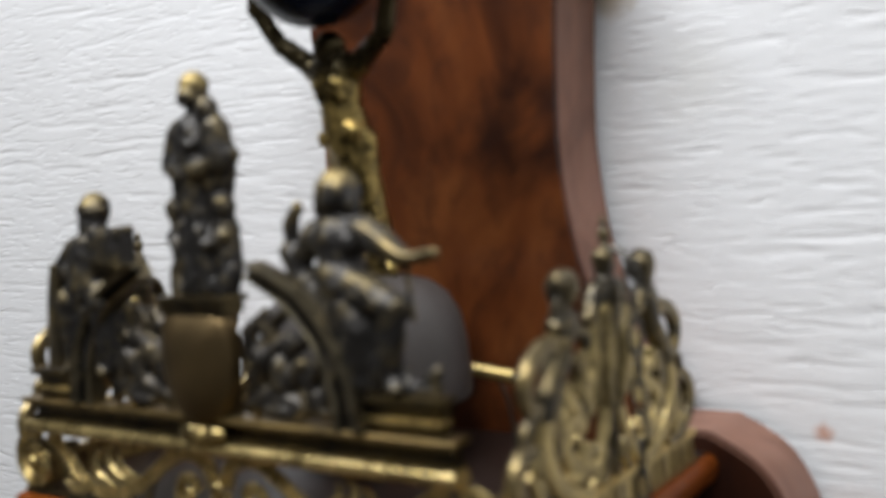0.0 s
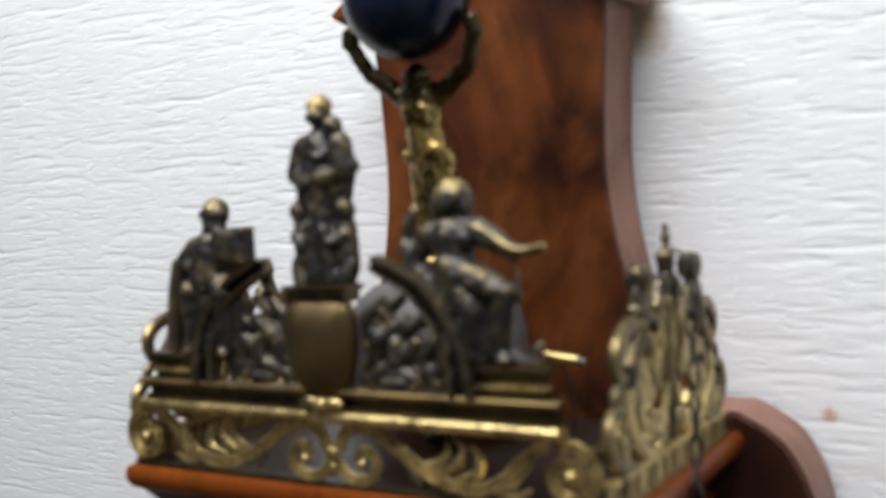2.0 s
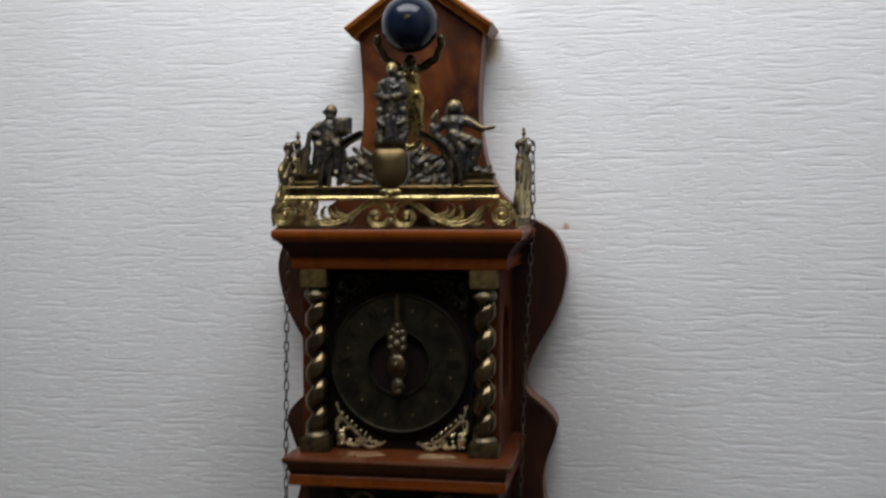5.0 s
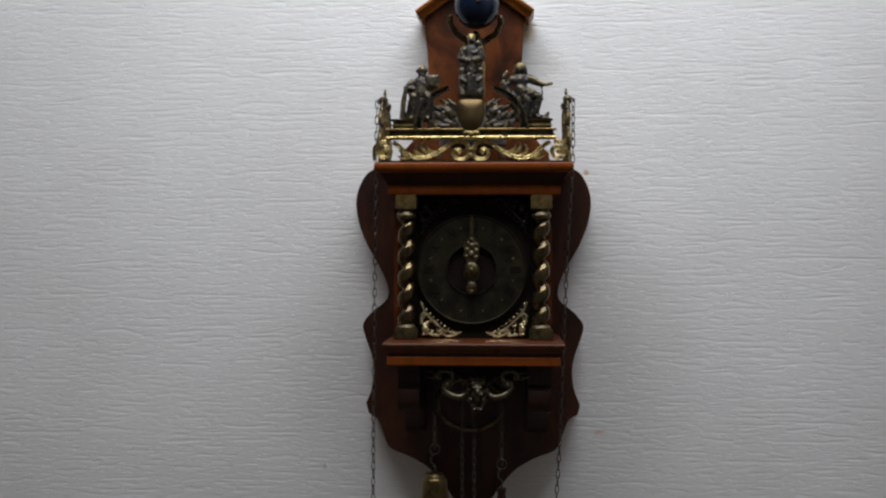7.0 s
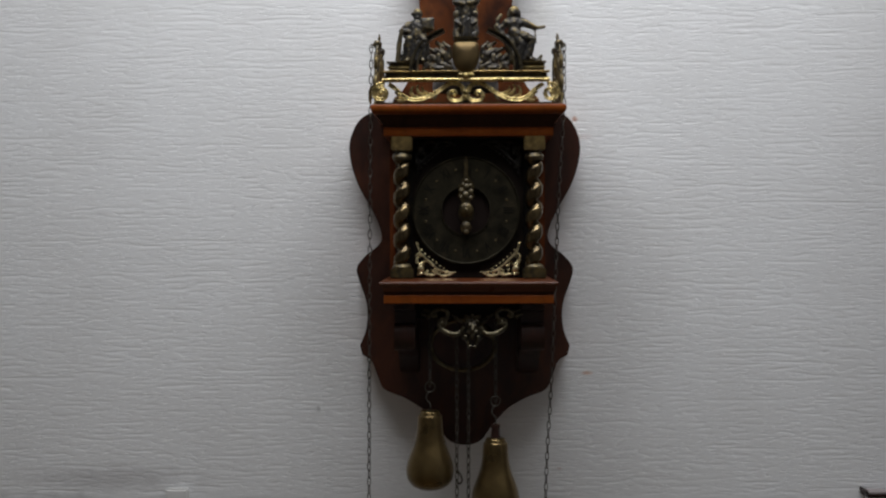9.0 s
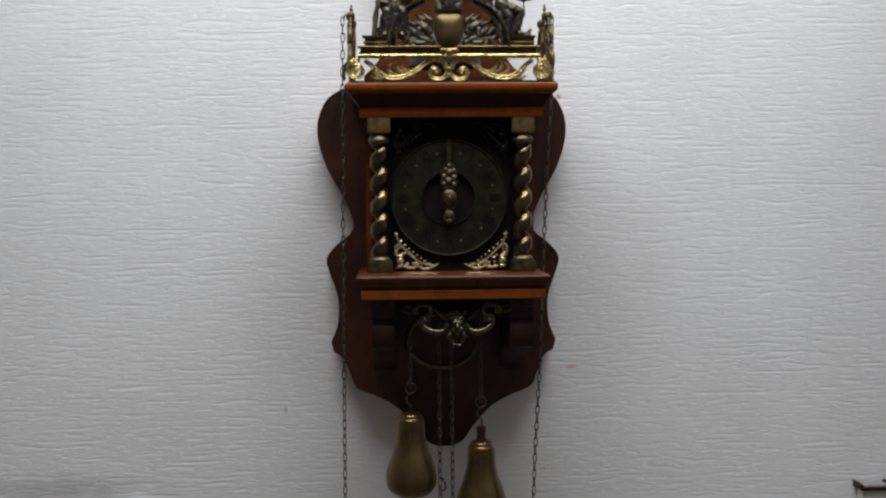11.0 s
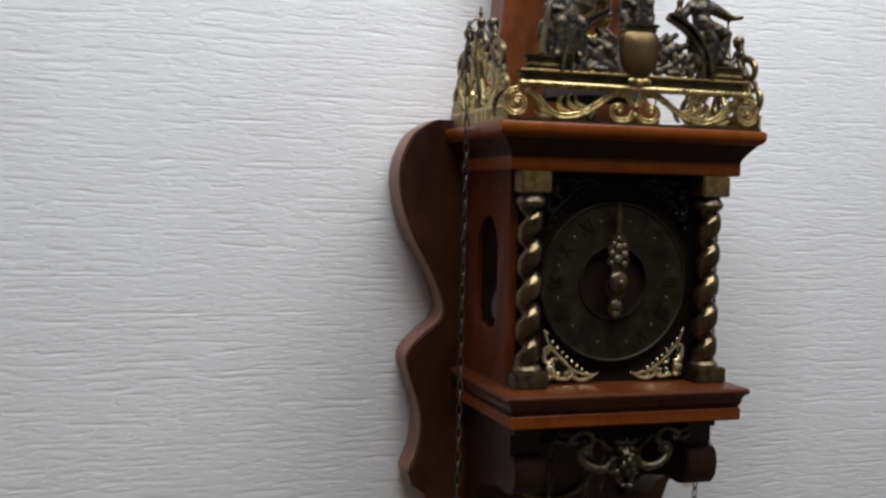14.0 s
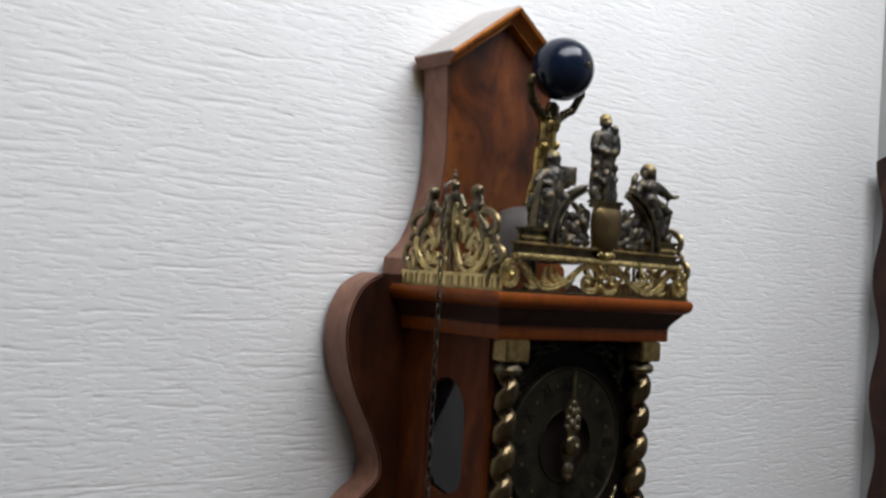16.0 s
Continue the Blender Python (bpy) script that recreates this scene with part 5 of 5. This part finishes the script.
def chain(path, label, pitch=0.0098):
    """A chain of upright links along a path from the top down; each link is turned a quarter against the last."""
    line = curve(path, 20)
    root = thing("chain", *line[-1], label, "chain", "clock chains")
    walked, due, k = 0.0, 0.0, 0
    for a, b in zip(line, line[1:]):
        step = (b - a).length
        while due <= walked + step:
            p = a.lerp(b, (due - walked) / max(step, 1e-9))
            ob = new("link", LINK)
            ob.parent = root
            ob.matrix_basis = Matrix.Translation(p - SPOT[root]) @ (a - b).to_track_quat("Z", "Y").to_matrix().to_4x4() @ Matrix.Rotation(radians(35 + 90 * (k % 2)), 4, "Z")
            due += pitch
            k += 1
        walked += step
    return root


chain([(-0.1225, -0.115, 1.778), (-0.1235, -0.117, 1.700), (-0.1250, -0.120, 1.50), (-0.1262, -0.121, 1.25), (-0.1268, -0.121, 1.02)], "thin dark steel chain hanging from the side crest hook")
chain([(0.1215, -0.115, 1.778), (0.1205, -0.114, 1.700), (0.1140, -0.111, 1.58), (0.1060, -0.108, 1.37), (0.0990, -0.105, 1.23), (0.0940, -0.104, 1.02)], "thin dark steel chain slanting down from the side crest hook")
chain([(-0.0150, -0.135, 1.436), (-0.0150, -0.135, 1.25), (-0.0150, -0.135, 1.02)], "thin dark steel pull chain under the case")
chain([(-0.0005, -0.135, 1.436), (-0.0005, -0.135, 1.25), (-0.0005, -0.135, 1.02)], "thin dark steel pull chain under the case")
chain([(-0.0470, -0.135, 1.436), (-0.0480, -0.135, 1.40), (-0.0485, -0.135, 1.352)], "short dark steel chain carrying a weight")
chain([(0.0345, -0.135, 1.436), (0.0340, -0.135, 1.40), (0.0335, -0.135, 1.336)], "short dark steel chain carrying a weight")


def weight(x, top, neck, label):
    """A pear-shaped brass clock weight on a hook; top: where the pear begins."""
    y = -0.135
    root = thing("clock_weight", x, y, top - 0.0995, label, "clock weight", "pear-shaped weights")
    prof = [(0.0, 0.0), (0.0090, 0.0), (0.0122, -0.0018), (0.0133, -0.0050), (0.0152, -0.0068), (0.0160, -0.014), (0.0168, -0.026), (0.0194, -0.040), (0.0246, -0.054), (0.0286, -0.066), (0.0299, -0.076), (0.0280, -0.0865), (0.0214, -0.0945), (0.0112, -0.0988), (0.0, -0.0995)]
    line = curve([(r, 0, z) for r, z in prof], 3)
    part("pear", lathe(fresh(), [(max(p.x, 0), top + p.z) for p in line][::-1], x, y, 40), WEIGHT, root, "tarnished brass pear", angle=60)
    if neck:
        part("neck", lathe(fresh(), [(0.0062, top - 0.001), (0.0054, top + 0.004), (0.0050, top + 0.010), (0.0060, top + 0.0150), (0.0056, top + 0.0165), (0.0, top + 0.0165)], x, y, 18), WALNUT, root, "dark turned wooden plug")
    z = top + (0.0165 if neck else 0.0)
    hook = curve([(x, y, z - 0.001), (x + 0.0005, y, z + 0.008), (x - 0.004, y, z + 0.013), (x - 0.004, y, z + 0.019), (x, y, z + 0.024)], 6)
    part("hook", tube(fresh(), hook, 0.0010, seg=8), STEEL, root, "bent steel wire hook")
    rg = [Vector((x + 0.0062 * math.cos(a), y, z + 0.029 + 0.0062 * math.sin(a))) for a in [2 * math.pi * k / 20 for k in range(20)]]
    part("ring", tube(fresh(), rg, 0.0009, seg=6, closed=True), STEEL, root)


weight(-0.0485, 1.3225, False, "pear-shaped tarnished brass weight on a short hook")
weight(0.0335, 1.2885, True, "pear-shaped tarnished brass weight with a narrow neck")
tag = thing("chain_end_hook", -0.0115, -0.135, 1.225, "small bent dark wire hook between the chains", "hook")
part("wire", tube(fresh(), curve([(-0.0135, -0.135, 1.246), (-0.0100, -0.135, 1.241), (-0.0085, -0.135, 1.234), (-0.0125, -0.135, 1.230), (-0.0150, -0.135, 1.236)], 6), 0.0012, seg=6), STEEL, tag)

# ---- other things on the walls ----
plate = thing("wall_socket", -0.4025, 0, 1.16, "white plastic flat wall socket with two dark holes", "socket")
body = part("body", add_box(fresh(), -0.4190, -0.3860, -0.009, -0.0004, 1.1250, 1.1925, 0.003), PLASTIC, plate)
for x in (-0.4140, -0.4000):
    part("contact_hole", ball(fresh(), (x, -0.0088, 1.1695), 0.0046, (1, 0.4, 1), 12), INK, body)

bracket = thing("small_wall_box", 0.555, 0, 1.15, "small pale wall box with a dark rim and dusty grey top", "wall box")
part("body", add_box(fresh(), 0.5400, 0.5720, -0.022, -0.0006, 1.1050, 1.1880, 0.002), PLASTIC, bracket)
part("rim", add_box(fresh(), 0.5345, 0.5775, -0.027, -0.0006, 1.1882, 1.1915, 0.001), WALNUT, bracket)
part("top", add_box(fresh(), 0.5400, 0.5735, -0.024, -0.003, 1.1914, 1.1945, 0.001), PINK, bracket)
for x in (0.5360, 0.5760):
    part("rim_end", add_box(fresh(), x - 0.0015, x + 0.0015, -0.027, -0.0006, 1.1914, 1.1970, 0.0008), WALNUT, bracket)

carved = thing("carved_wall_board", 0.735, -0.17, 1.28, "dark walnut board with a wavy carved edge on the side wall", "wall board")
edge = [(-0.018 - 0.012 * (0.5 - 0.5 * math.cos(2 * math.pi * (1.905 - z) / 0.16)) - 0.02 * (1.905 - z), z) for z in [1.905 - 0.62 * k / 48 for k in range(49)]]
pts = [(-0.060, 1.925)] + edge + [(-0.10, 1.26), (-0.24, 1.26)] + [(-0.34 - p[0], p[1]) for p in reversed(edge)] + [(-0.28, 1.925)]
part("panel", prism(fresh(), pts, lambda p, s: (0.714 if s else 0.7505, p[0], p[1]), 0.003), WALNUT, carved, angle=35)
